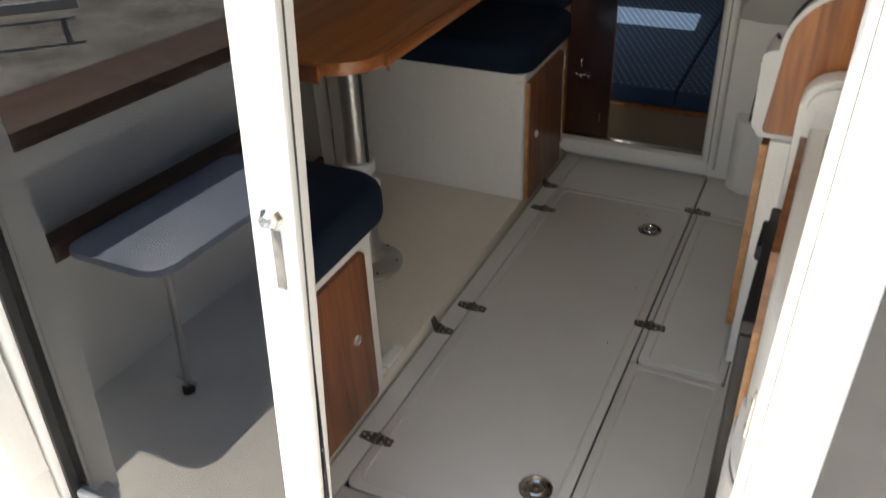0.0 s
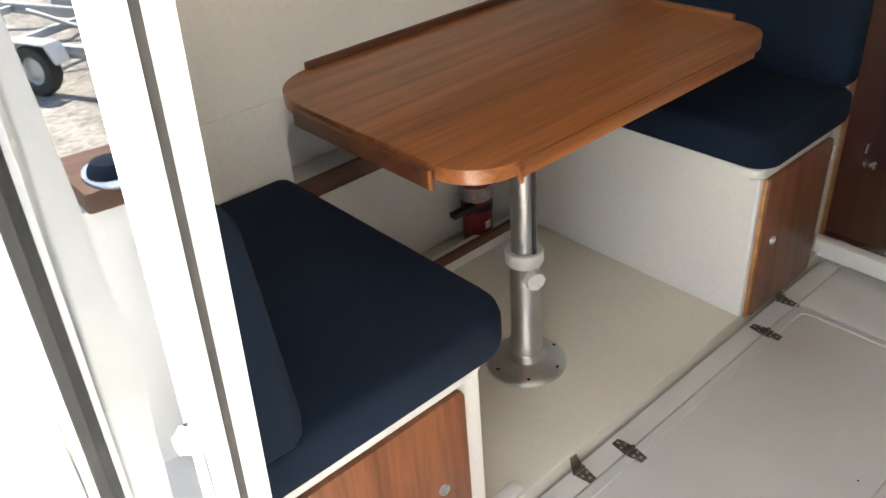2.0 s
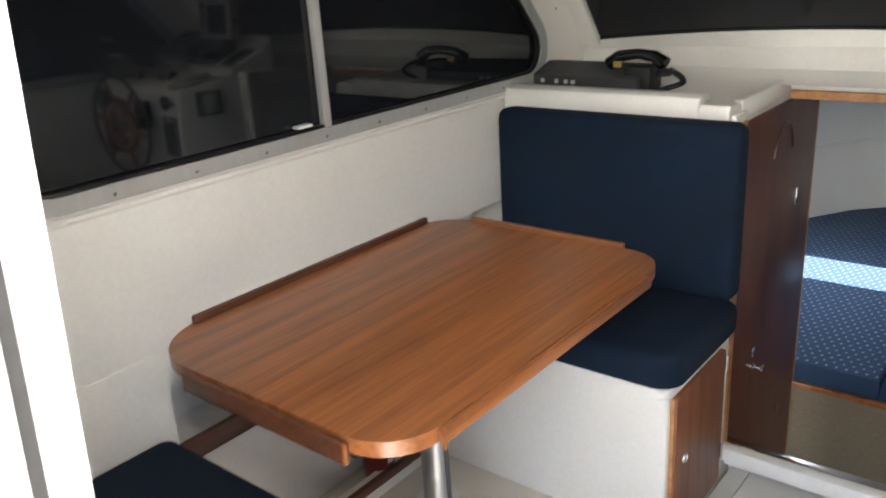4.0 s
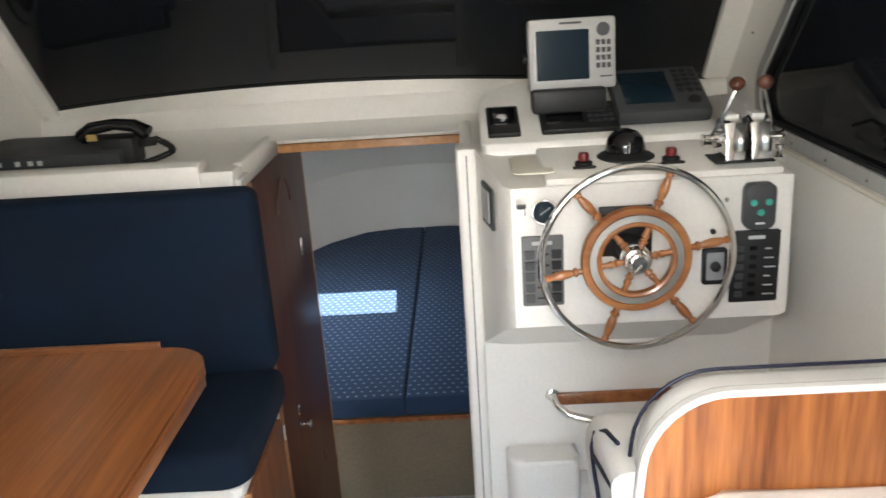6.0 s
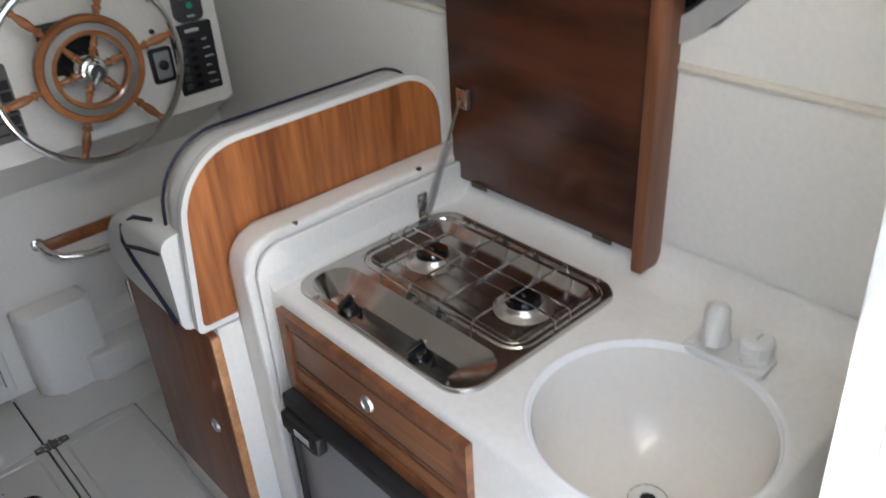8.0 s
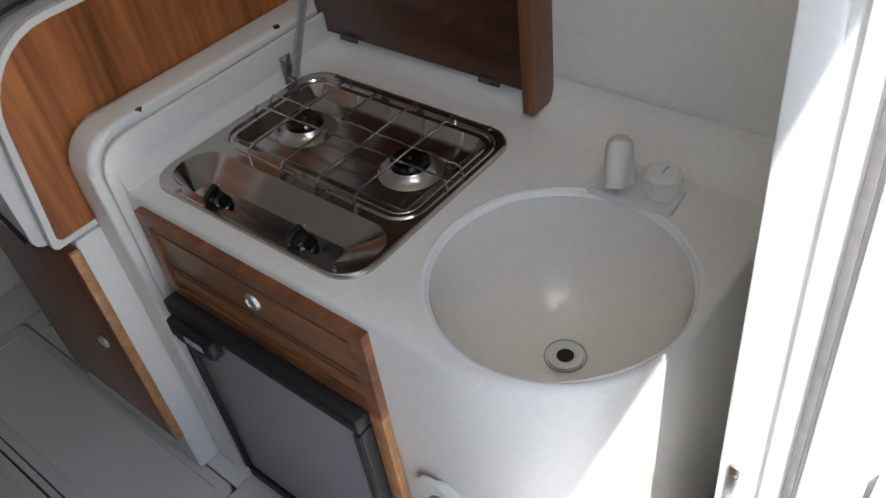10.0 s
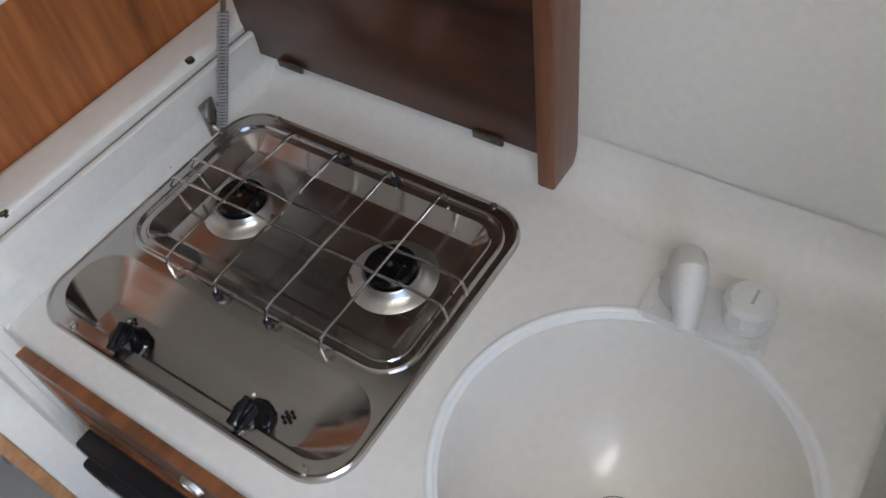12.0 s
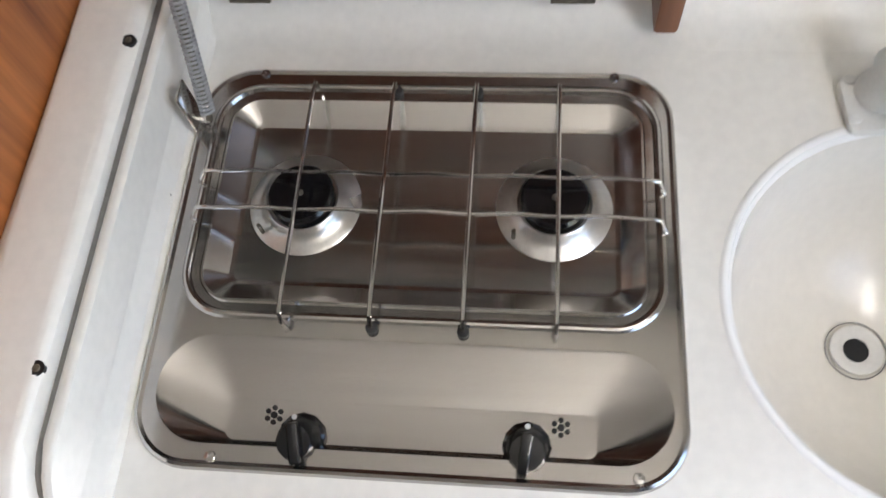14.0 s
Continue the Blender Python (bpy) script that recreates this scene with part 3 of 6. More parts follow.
post = thing("door_jamb", (0.13, 0.93, 0), "white coated aluminium door jamb with black seal", "door frame", kind="structure")
part("post", raked(prism(rounded(0.084, 0.155, 0.825, 0.925, 0.006), "z", -0.01, 1.88)), ALU_WHITE, post)
part("post_rib", raked(box(0.074, 0.0838, 0.914, 0.943, -0.01, 1.88, 0.003)), ALU_WHITE, post)
part("post_rib", raked(box(0.077, 0.0838, 0.893, 0.903, -0.01, 1.88, 0.002)), ALU_WHITE, post)
part("post_rib", raked(box(0.0765, 0.0838, 0.826, 0.872, -0.01, 1.88, 0.003)), ALU_WHITE, post)
part("seal", raked(box(0.079, 0.0838, 0.8755, 0.884, -0.01, 1.88, 0.001)), GREY_SEAL, post, "grey rubber seal")
strike = part("strike", raked(box(0.069, 0.0738, 0.918, 0.932, 0.815, 0.885, 0.002)), STEEL, post, "steel latch strike")
for z in (0.828, 0.872):
    part("screw", raked(lathe([(0, -0.0015), (0.003, -0.001), (0.0035, 0)], (0.0688, 0.925, z), "x", 8)), BRONZE, strike)
part("return", raked(box(0.110, 0.1548, 0.9255, 0.945, -0.01, 1.88, 0.004)), ALU_WHITE, post)

side_pane = thing("window_aft", (0.5, 0.91, 0), "fixed smoked glass pane in the cockpit bulkhead", "window", kind="structure")
part("pane", raked(box(0.162, 0.80, 0.888, 0.894, 0.02, 1.86)), DOOR_GLASS, side_pane, "dark tinted glass pane")
part("seal", raked(box(0.1555, 0.1615, 0.882, 0.898, 0.0, 1.87)), BLACK, side_pane, "black rubber seal")
part("rail", raked(box(0.162, 0.80, 0.880, 0.899, -0.01, 0.0195, 0.002)), ALU_WHITE, side_pane)

door = thing("door_2", (-1.0, 0.91, 0), "sliding glass door in a white frame, standing half open", "door", kind="structure")
part("pane", raked(box(-1.37, -0.608, 0.918, 0.924, 0.02, 1.86)), DOOR_GLASS, door, "dark tinted glass pane")
stile = part("stile", leaning(box(-0.680, -0.598, 0.900, 0.9165, -0.005, 1.875, 0.003)), ALU_WHITE, door, "white coated stile")
part("seal", leaning(box(-0.672, -0.603, 0.9168, 0.9268, -0.005, 1.875)), GROOVE, door, "dark brush seal")
part("meeting_rail", leaning(box(-0.676, -0.611, 0.927, 0.960, -0.005, 1.875, 0.003)), ALU_WHITE, door)
part("seal", raked(box(-1.372, -1.362, 0.895, 0.918, 0, 1.87)), BLACK, door, "black rubber seal")
part("side_frame", raked(box(-1.40, -1.3725, 0.878, 0.930, -0.005, 1.875, 0.004)), ALU_WHITE, door)
part("bottom_rail", raked(box(-1.37, -0.673, 0.905, 0.935, -0.005, 0.05, 0.003)), ALU_WHITE, door)
part("top_rail", raked(box(-1.37, -0.580, 0.905, 0.935, 1.83, 1.875, 0.003)), ALU_WHITE, door)
lock = part("lock_plate", raked(prism(rounded(-0.660, -0.612, 0.86, 1.035, (0.004, 0.004, 0.018, 0.018)), "y", 0.8975, 0.9015)), ALU_WHITE, stile, "white lock plate")
part("lock_barrel", raked(lathe([(0.019, 0), (0.018, -0.014), (0.012, -0.022), (0.011, -0.026), (0.006, -0.0262), (0, -0.0245)], (-0.632, 0.8975, 1.002), "y", 8)), CHROME, stile, "chrome lock barrel")
part("pull_slot", raked(box(-0.642, -0.624, 0.8955, 0.8974, 0.868, 0.975, 0.0008)), GREY_SEAL, stile, "recessed pull slot")

# ---- fore cabin ----
FORE_SOLE = surface("fore_sole", (0.17, 0.138, 0.10), 0.8, 0.15)
setting("floor_fore_cabin", box(-1.75, 0.5, 3.25, 4.25, -0.68, -0.62), FORE_SOLE, "dark tan sole of the fore cabin")
setting("wall_berth_front", box(-1.75, 0.5, 4.20, 4.24, -0.62, -0.16), FORE_SOLE, "tan front board below the berth")
hull = [(-1.78, 3.25), (-1.78, 5.0), (-1.68, 5.8), (-1.50, 6.25), (-1.30, 6.56), (-1.05, 6.78), (-0.80, 6.86), (-0.62, 6.875), (-0.44, 6.86), (-0.19, 6.78), (0.06, 6.56), (0.26, 6.25), (0.44, 5.8), (0.52, 5.0), (0.52, 3.25)]
bm = bmesh.new()
rows = []
for z, out in ((-0.68, 0.0), (-0.10, 0.0), (0.10, 0.02), (0.40, 0.05), (0.405, 0.03), (None, -0.02)):
    row = []
    for x, y in hull:
        top = 0.66 + (6.95 - y) * 0.185 + 0.02
        row.append(bm.verts.new((-0.62 + (x + 0.62) * (1 + out / 1.2), y + max(0, y - 4.5) / 2.3 * out, top if z is None else z)))
    rows.append(row)
for p, q in zip(rows, rows[1:]):
    for i in range(len(hull) - 1):
        bm.faces.new((p[i], p[i + 1], q[i + 1], q[i]))
setting("wall_fore_hull", bm, GEL, "white moulded hull sides of the fore cabin")
# deckhead with the hatch opening in it
HX0, HX1, HY0, HY1 = -1.735, -1.085, 4.869, 5.239


def deck_z(y):
    return 0.66 + (6.95 - y) * 0.185


bm = bmesh.new()
for x0, x1, y0, y1 in ((-2.0, HX0, 3.74, 7.0), (HX1, 0.8, 3.74, 7.0), (HX0, HX1, 3.74, HY0), (HX0, HX1, HY1, 7.0)):
    prism([(y0, deck_z(y0)), (y1, deck_z(y1)), (y1, deck_z(y1) + 0.04), (y0, deck_z(y0) + 0.04)], "x", x0, x1, 0, bm)
setting("ceiling_fore", bm, GEL, "white deckhead of the fore cabin with an open hatch")
berth = [(x * 0.985 - 0.62 * 0.015, min(y, 6.84)) for x, y in hull[1:-1]]


def berth_cushion(side):
    half = [p for p in berth if (p[0] <= -0.62) == (side < 0) and abs(p[0] + 0.62) > 0.02]
    mid = -0.62 + side * 0.002
    if side < 0:
        out = [(mid, 4.19), (-1.72, 4.19)] + half + [(mid, 6.84)]
    else:
        out = [(mid, 6.84)] + half + [(0.48, 4.19), (mid, 4.19)]
    cx, cy = sum(p[0] for p in out) / len(out), 5.4
    secs = []
    for k, z in ((0.99, -0.16), (1.0, -0.14), (1.0, -0.085), (0.992, -0.068), (0.975, -0.06)):
        secs.append([(cx + (x - cx) * k, cy + (y - cy) * k, z) for x, y in out])
    return solo("berth_cushion", loft(secs), BERTH, "blue berth cushion with a pattern of pale dots", "cushion", "berth cushions")


berth_cushion(-1)
berth_cushion(1)
solo("berth_box", box(-1.70, 0.44, 4.245, 6.2, -0.62, -0.162), FORE_SOLE, "tan plywood berth base under the cushions", "berth")
setting("trim_berth", box(-1.70, 0.44, 4.185, 4.199, -0.185, -0.160, 0.003), TEAK, "thin teak lip under the berth cushions")

# ---- dinette ----
def latch(at, axis, parent):
    return part("latch", lathe([(0, 0.0045), (0.006, 0.0045), (0.0075, 0.002), (0.009, 0.006), (0.013, 0.005), (0.015, 0)], at, axis, 18), ALU, parent, "round chrome push latch")


def seat_locker(name, y0, y1, label, door_span, knob_y, front):
    s = thing(name, (-1.3, (y0 + y1) / 2, 0.045), label, "bench")
    part("body", prism(rounded(-1.735, -0.892, y0, y1, 0.01), "z", 0.0455, 0.52), GEL, s)
    part("rim", prism(rounded(-1.735, -0.886, y0 - (0.014 if front else 0), y1 + (0 if front else 0.014), 0.03), "z", 0.5202, 0.552, 0.01, seg=3), GEL, s, "white moulded rim")
    d = part("door", prism(rounded(door_span[0], door_span[1], 0.035, 0.515, 0.012), "x", -0.8915, -0.876, 0.002), TEAK_RED, s, "red-brown teak veneer locker door")
    latch((-0.876, knob_y, 0.285), "x", d)
    edge = y0 + 0.012 if front else y0 + 0.03
    part("edge_strip", box(-0.8925, -0.879, door_span[0] - 0.010, door_span[0] - 0.001, 0.035, 0.515, 0.002), TEAK_EDGE, s, "light teak edge strip")
    for z in (0.12, 0.44):
        hy = door_span[1] if front else door_span[0]
        part("hinge", lathe([(0.005, 0), (0.005, 0.05)], (-0.873, hy, z), "z", 8), CHROME, d, "small chrome hinge")
    return s


fb = seat_locker("dinette_bench", 2.66, 3.07, "white moulded bench locker with a teak door", (2.69, 3.055), 2.76, True)
part("back_infill", box(-1.735, -0.966, 3.071, 3.199, 0.0456, 0.66), GEL, fb)
seat_locker("dinette_bench", 0.99, 1.575, "white moulded bench locker with a teak door by the doorway", (1.02, 1.515), 1.44, False)


def cushion(name, x0, x1, y0, y1, z0, z1, r, label, mat=NAVY, crown=0.006):
    """A foam cushion with soft edges and a slightly domed, uneven top."""
    out = rounded(x0, x1, y0, y1, r, 8)
    cx, cy = (x0 + x1) / 2, (y0 + y1) / 2
    secs = []
    for inset, z in ((0.014, z0), (0.004, z0 + 0.008), (0.0, z0 + 0.025), (0.0, z1 - 0.032), (0.004, z1 - 0.016), (0.013, z1 - 0.005), (0.028, z1), (0.10, z1 + crown * 0.6), (0.2, z1 + crown)):
        secs.append([(cx + (u - cx) * (1 - 2 * inset / (x1 - x0)), cy + (v - cy) * (1 - 2 * inset / (y1 - y0)), z + 0.003 * noise.noise((u * 5, v * 5, z * 9))) for u, v in out])
    return solo(name, loft(secs), mat, label, "cushion")


cushion("seat_cushion", -1.73, -0.862, 2.632, 3.115, 0.553, 0.66, (0.03, 0.07, 0.03, 0.03), "dark navy fabric seat cushion on the forward bench")
cushion("seat_cushion", -1.73, -0.862, 1.03, 1.665, 0.553, 0.66, (0.03, 0.04, 0.09, 0.03), "dark navy fabric seat cushion on the aft bench")


def back_cushion(y0, y1, x0, x1, z0, z1, label):
    out = rounded(x0, x1, z0, z1, 0.035, 6)
    cx, cz = (x0 + x1) / 2, (z0 + z1) / 2
    secs = []
    for inset, f in ((0.012, 0.0), (0.0, 0.15), (0.0, 0.72), (0.008, 0.9), (0.022, 1.0), (0.1, 1.03)):
        secs.append([(cx + (u - cx) * (1 - 2 * inset / (x1 - x0)), y1 + (y0 - y1) * f, cz + (v - cz) * (1 - 2 * inset / (z1 - z0))) for u, v in out])
    return solo("back_cushion", loft(secs), NAVY, label, "cushion")


back_cushion(3.055, 3.135, -1.718, -0.872, 0.657, 1.205, "dark navy fabric backrest cushion against the bulkhead")
aft_back = back_cushion(1.155, 1.040, -1.70, -0.834, 0.662, 1.078, "dark navy fabric backrest cushion beside the sliding door")
for v in aft_back.data.vertices:
    if v.co.x > -1.2:
        v.co.x -= 0.20 * (v.co.z - 0.662)

tab = thing("dinette_table", (-1.22, 2.06, 0.045), "varnished teak dinette table on an aluminium pedestal", "table")
top = part("tabletop", prism(rounded(-1.604, -0.872, 1.568, 2.598, (0.16, 0.11, 0.11, 0.12), 10), "z", 0.937, 0.967, 0.004), TEAK, tab, "varnished teak tabletop with rounded corners")
part("fiddle", box(-1.609, -1.592, 1.705, 2.52, 0.942, 0.984, 0.004), DARK_TEAK, top, "dark raised teak edging")
part("fiddle", box(-1.49, -1.000, 2.594, 2.610, 0.942, 0.980, 0.004), TEAK_X, top, "raised teak edging")
part("fiddle", box(-1.43, -0.972, 1.552, 1.5645, 0.920, 0.960, 0.003), DARK_TEAK, top, "dark teak edging")
part("fiddle", box(-0.8715, -0.860, 1.675, 2.47, 0.934, 0.963, 0.003), TEAK, top, "teak edging")
for k in ((-0.974, 1.548), (-0.862, 1.672)):
    part("end_cap", box(k[0] - 0.003, k[0] + 0.004, k[1] + 0.002, k[1] + 0.010, 0.924, 0.963, 0.002), TEAK, top)
PX, PY = -1.225, 2.06
part("pedestal", lathe([(0, 0.43), (0.035, 0.43), (0.035, 0.926), (0, 0.926)], (PX, PY, 0), "z", 32), ALU, tab, "brushed aluminium pedestal tube")
part("guide_rail", box(PX + 0.032, PX + 0.040, PY - 0.006, PY + 0.006, 0.43, 0.926, 0.001), DARK_GREY, tab, "dark guide rail on the tube")
part("top_plate", lathe([(0, 0.926), (0.10, 0.926), (0.10, 0.9368), (0, 0.9368)], (PX, PY, 0), "z", 24), ALU, tab)
part("lower_tube", lathe([(0.048, 0.100), (0.048, 0.130), (0.042, 0.140), (0.042, 0.415), (0.036, 0.416)], (PX, PY, 0), "z", 32), ALU, tab)
base = part("base_plate", lathe([(0, 0.0455), (0.118, 0.0455), (0.118, 0.051), (0.108, 0.060), (0.072, 0.068), (0.056, 0.078), (0.05, 0.10), (0, 0.1)], (PX, PY, 0), "z", 48), ALU, tab, "round spun aluminium base")
for k in range(6):
    a = k * math.pi / 3 + 0.3
    part("bolt", lathe([(0.006, 0), (0.006, 0.002), (0, 0.003)], (PX + 0.098 * math.cos(a), PY + 0.098 * math.sin(a), 0.0605), "z", 8), BLACK, base)
col = part("collar", lathe([(0.036, 0.402), (0.050, 0.402), (0.053, 0.408), (0.053, 0.436), (0.050, 0.442), (0.036, 0.442), (0.036, 0.402)], (PX, PY, 0), "z", 32), WHITE_PLASTIC, tab, "white plastic clamp collar")
kb = bmesh.new()
star = [(0.026 + 0.003 * math.cos(8 * a), a) for a in np.linspace(0, 2 * math.pi, 48, endpoint=False)]
for k0, k1 in ((0.050, 0.075),):
    prism([(r * math.cos(a), r * math.sin(a)) for r, a in star], "x", k0, k1, 0.004, kb)
    tube([(0.03, 0, 0), (0.051, 0, 0)], 0.011, 10, False, kb)
moved(kb, Matrix.Translation((PX, PY, 0.378)) @ pose(0, 0, 0, 0, 0, -22))
part("clamp_knob", kb, WHITE_PLASTIC, col, "white scalloped clamp knob")
part("hole", lathe([(0.007, 0.0415), (0.007, 0.0435), (0, 0.0435)], (PX, PY, 0.335), "x", 10), BLACK, tab)

# fire extinguisher in the side locker
ex = thing("fire_extinguisher", (-1.82, 2.42, 0.046), "small red fire extinguisher strapped in the side locker", "extinguisher")
EX = (-1.815, 2.435)
part("cylinder", lathe([(0, 0.0465), (0.050, 0.0465), (0.054, 0.06), (0.054, 0.30), (0.045, 0.335), (0.022, 0.352), (0.018, 0.37), (0, 0.37)], (*EX, 0), "z", 28), RED, ex, "dull red cylinder")
part("valve", box(EX[0] - 0.018, EX[0] + 0.018, EX[1] - 0.02, EX[1] + 0.02, 0.3705, 0.395, 0.004), BLACK, ex)
part("handle", turned(box(EX[0] - 0.008, EX[0] + 0.012, EX[1] - 0.10, EX[1] + 0.02, 0.396, 0.408, 0.003), (*EX, 0.4), 8, 0, 0), BLACK, ex, "black squeeze handle")
part("gauge", lathe([(0.012, 0), (0.012, 0.008), (0, 0.009)], (EX[0] + 0.018, EX[1], 0.383), "x", 12), WHITE_PLASTIC, ex)
part("label", lathe([(0.0541, 0.23), (0.0546, 0.231), (0.0546, 0.284), (0.0541, 0.285)], (*EX, 0), "z", 28), surface("worn_label", (0.45, 0.36, 0.33), 0.6, 0.4, 40, 14), ex, "worn pale label")
part("strap", lathe([(0.0552, 0.19), (0.0565, 0.19), (0.0565, 0.215), (0.0552, 0.215), (0.0552, 0.19)], (*EX, 0), "z", 28), BLACK, ex, "black strap round the cylinder")
part("strap_end", box(EX[0] + 0.02, EX[0] + 0.05, EX[1] - 0.15, EX[1] - 0.05, 0.215, 0.235, 0.003), BLACK, ex)
part("bracket", box(-1.862, EX[0] - 0.045, EX[1] - 0.02, EX[1] + 0.02, 0.10, 0.33, 0.003), DARK_GREY, ex)
part("sticker", box(EX[0] + 0.0535, EX[0] + 0.0548, EX[1] - 0.012, EX[1] + 0.012, 0.12, 0.15), WHITE_PLASTIC, ex)

# ---- floor fittings ----
def plate_hinge(at, turn, up=False):
    """A tarnished strap hinge with a barrel and six screws."""
    h = thing("floor_hinge", (at[0], at[1], 0.0), "tarnished steel strap hinge on the cabin sole", "hinge", "floor hinges")
    w, d = 0.048, 0.019
    m = Matrix.Translation((at[0], at[1], 0)) @ pose(0, 0, 0, 0, 0, turn)
    shape = [(-w, -d * 0.62), (-0.012, -d), (0.012, -d), (w, -d * 0.62), (w, d * 0.62), (0.012, d), (-0.012, d), (-w, d * 0.62)]
    left = [(-w, -d * 0.62), (-0.006, -d), (-0.006, d), (-w, d * 0.62)]
    right = [(0.006, -d), (w, -d * 0.62), (w, d * 0.62), (0.006, d)]
    if up:
        part("leaf", moved(turned(prism(left, "z", 0.0005, 0.004, 0.001), (-0.006, 0, 0), 0, 68, 0), m), BRONZE, h)
    else:
        part("leaf", moved(prism(left, "z", 0.0005, 0.004, 0.001), m), BRONZE, h)
    part("leaf", moved(prism(right, "z", 0.0005, 0.004, 0.001), m), BRONZE, h)
    part("barrel", moved(tube([(0, -d, 0.005), (0, d, 0.005)], 0.0052, 10), m), BRONZE, h)
    for sx in ((1,) if up else (-1, 1)):
        for q, r in ((0.020, 0.009), (0.020, -0.009), (0.037, 0.0)):
            part("screw", moved(lathe([(0.0042, 0.004), (0.0042, 0.0048), (0, 0.0056)], (sx * q, r, 0), "z", 8), m), GALV, h)
    return h


for y in (1.39, 2.02, 2.70):
    plate_hinge((-0.818, y), 0)
plate_hinge((-0.868, 1.875), 0, True)
plate_hinge((-0.870, 2.885), 0, True)
for y in (2.145, 2.895):
    plate_hinge((-0.268, y), 0)


def ring_pull(x, y):
    r = thing("ring_pull", (x, y, 0), "round stainless flush ring pull in the floor hatch", "ring pull", "floor ring pulls")
    part("rim", lathe([(0.042, 0.0008), (0.043, 0.003), (0.040, 0.0045), (0.034, 0.003), (0.031, 0.001), (0.0, 0.0008)], (x, y, 0), "z", 32), WIRE, r)
    part("cup", lathe([(0.030, 0.0012), (0.024, 0.0025), (0.0, 0.0016)], (x, y, 0), "z", 24), BRONZE, r, "dark cup")
    part("ring", tube([(x + 0.022 * math.cos(a), y + 0.022 * math.sin(a), 0.0045) for a in np.linspace(0, 2 * math.pi, 20, endpoint=False)], 0.003, 6, True), CHROME, r)
    part("hub", lathe([(0.008, 0.002), (0.008, 0.005), (0, 0.006)], (x, y, 0), "z", 12), STEEL, r)
    return r


ring_pull(-0.371, 1.404)
ring_pull(-0.402, 2.700)
for x, y in ((-0.47, 2.80), (-0.435, 2.80), (-0.36, 2.33), (-0.365, 2.02)):
    solo("speck", lathe([(0.003, 0.0003), (0.002, 0.0012), (0, 0.0014)], (x, y, 0), "z", 6), BLACK, "tiny dark plug in the floor hatch", "plug", "floor plugs")

# ---- galley and helm seat, drawn on their own plan and then brought to true size ----
INNER = 0.50
gal = thing("galley_unit", (0.25, 1.45, 0), "white moulded galley unit with a rounded sink end", "cabinet")
SX, SY, SR = 0.195, 1.227, 0.170


def counter_outline(d):
    """The plan of the worktop, drawn in by d from its open edges."""
    pts = [(0.004 + d, 1.8735), (0.004 + d, 1.29)]
    for q in range(0, 91, 9):
        a = radians(q)
        pts.append((0.004 + d + (0.215 - d) * (1 - math.cos(a)), 1.262 - (0.215 - d) * math.sin(a)))
    return pts + [(0.30, 1.047 + d), (INNER - 0.002, 1.047 + d), (INNER - 0.002, 1.8735)]


part("body", prism(counter_outline(0.004), "z", 0.149, 0.66), GEL, gal)
# worktop with the bowl let into it
bm = bmesh.new()
outer = counter_outline(0.010)
hole = [(SX + SR * math.cos(a), SY + SR * math.sin(a)) for a in np.linspace(0, 2 * math.pi, 48, endpoint=False)]
vo = [bm.verts.new((x, y, 0.885)) for x, y in outer]
vh = [bm.verts.new((x, y, 0.885)) for x, y in hole]
vq = [bm.verts.new((x, y, 0.885)) for x, y in rounded(0.046, 0.400, 1.442, 1.852, 0.04)]
edges = [bm.edges.new((vq[i], vq[(i + 1) % len(vq)])) for i in range(len(vq))]
edges += [bm.edges.new((vo[i], vo[(i + 1) % len(vo)])) for i in range(len(vo))] + [bm.edges.new((vh[i], vh[(i + 1) % len(vh)])) for i in range(len(vh))]
bmesh.ops.triangle_fill(bm, edges=edges, use_beauty=True)
for f in list(bm.faces):
    c = f.calc_center_median()
    if (c.x - SX) ** 2 + (c.y - SY) ** 2 < (SR * 0.985) ** 2 or (0.046 < c.x < 0.400 and 1.442 < c.y < 1.852):
        bm.faces.remove(f)
prev = vo
for d, z in ((0.004, 0.882), (0.0, 0.876), (0.0, 0.66)):
    row = [bm.verts.new((x, y, z)) for x, y in counter_outline(d)]
    for i in range(len(row)):
        bm.faces.new((prev[i], prev[(i + 1) % len(row)], row[(i + 1) % len(row)], row[i]))
    prev = row
worktop = part("worktop", bm, GEL, gal, "white gelcoat worktop with a soft front edge")
bowl = lathe([(SR - 0.0085, 0.8765), (SR - 0.010, 0.868), (SR - 0.012, 0.855), (SR - 0.022, 0.80), (SR - 0.045, 0.755), (SR - 0.085, 0.725), (0.05, 0.712), (0.024, 0.708), (0.0, 0.707)], (SX, SY, 0), "z", 64)
BOWL = surface("sink_gelcoat", (0.80, 0.765, 0.70), 0.16, 0.03, 90, 4, 0.02, rvary=0.04)
BASIN_WHITE = surface("rim_gelcoat", (0.86, 0.85, 0.83), 0.22, 0.02, 90, 4, 0.01, rvary=0.03)
sink = part("sink_bowl", bowl, BOWL, gal, "round glossy cream sink bowl moulded into the worktop")
part("sink_rim", lathe([(SR + 0.003, 0.8850), (SR + 0.001, 0.8862), (SR - 0.002, 0.8860), (SR - 0.0045, 0.8840), (SR - 0.0055, 0.8800), (SR - 0.0085, 0.8768)], (SX, SY, 0), "z", 64), BASIN_WHITE, sink, "bright white rolled rim")
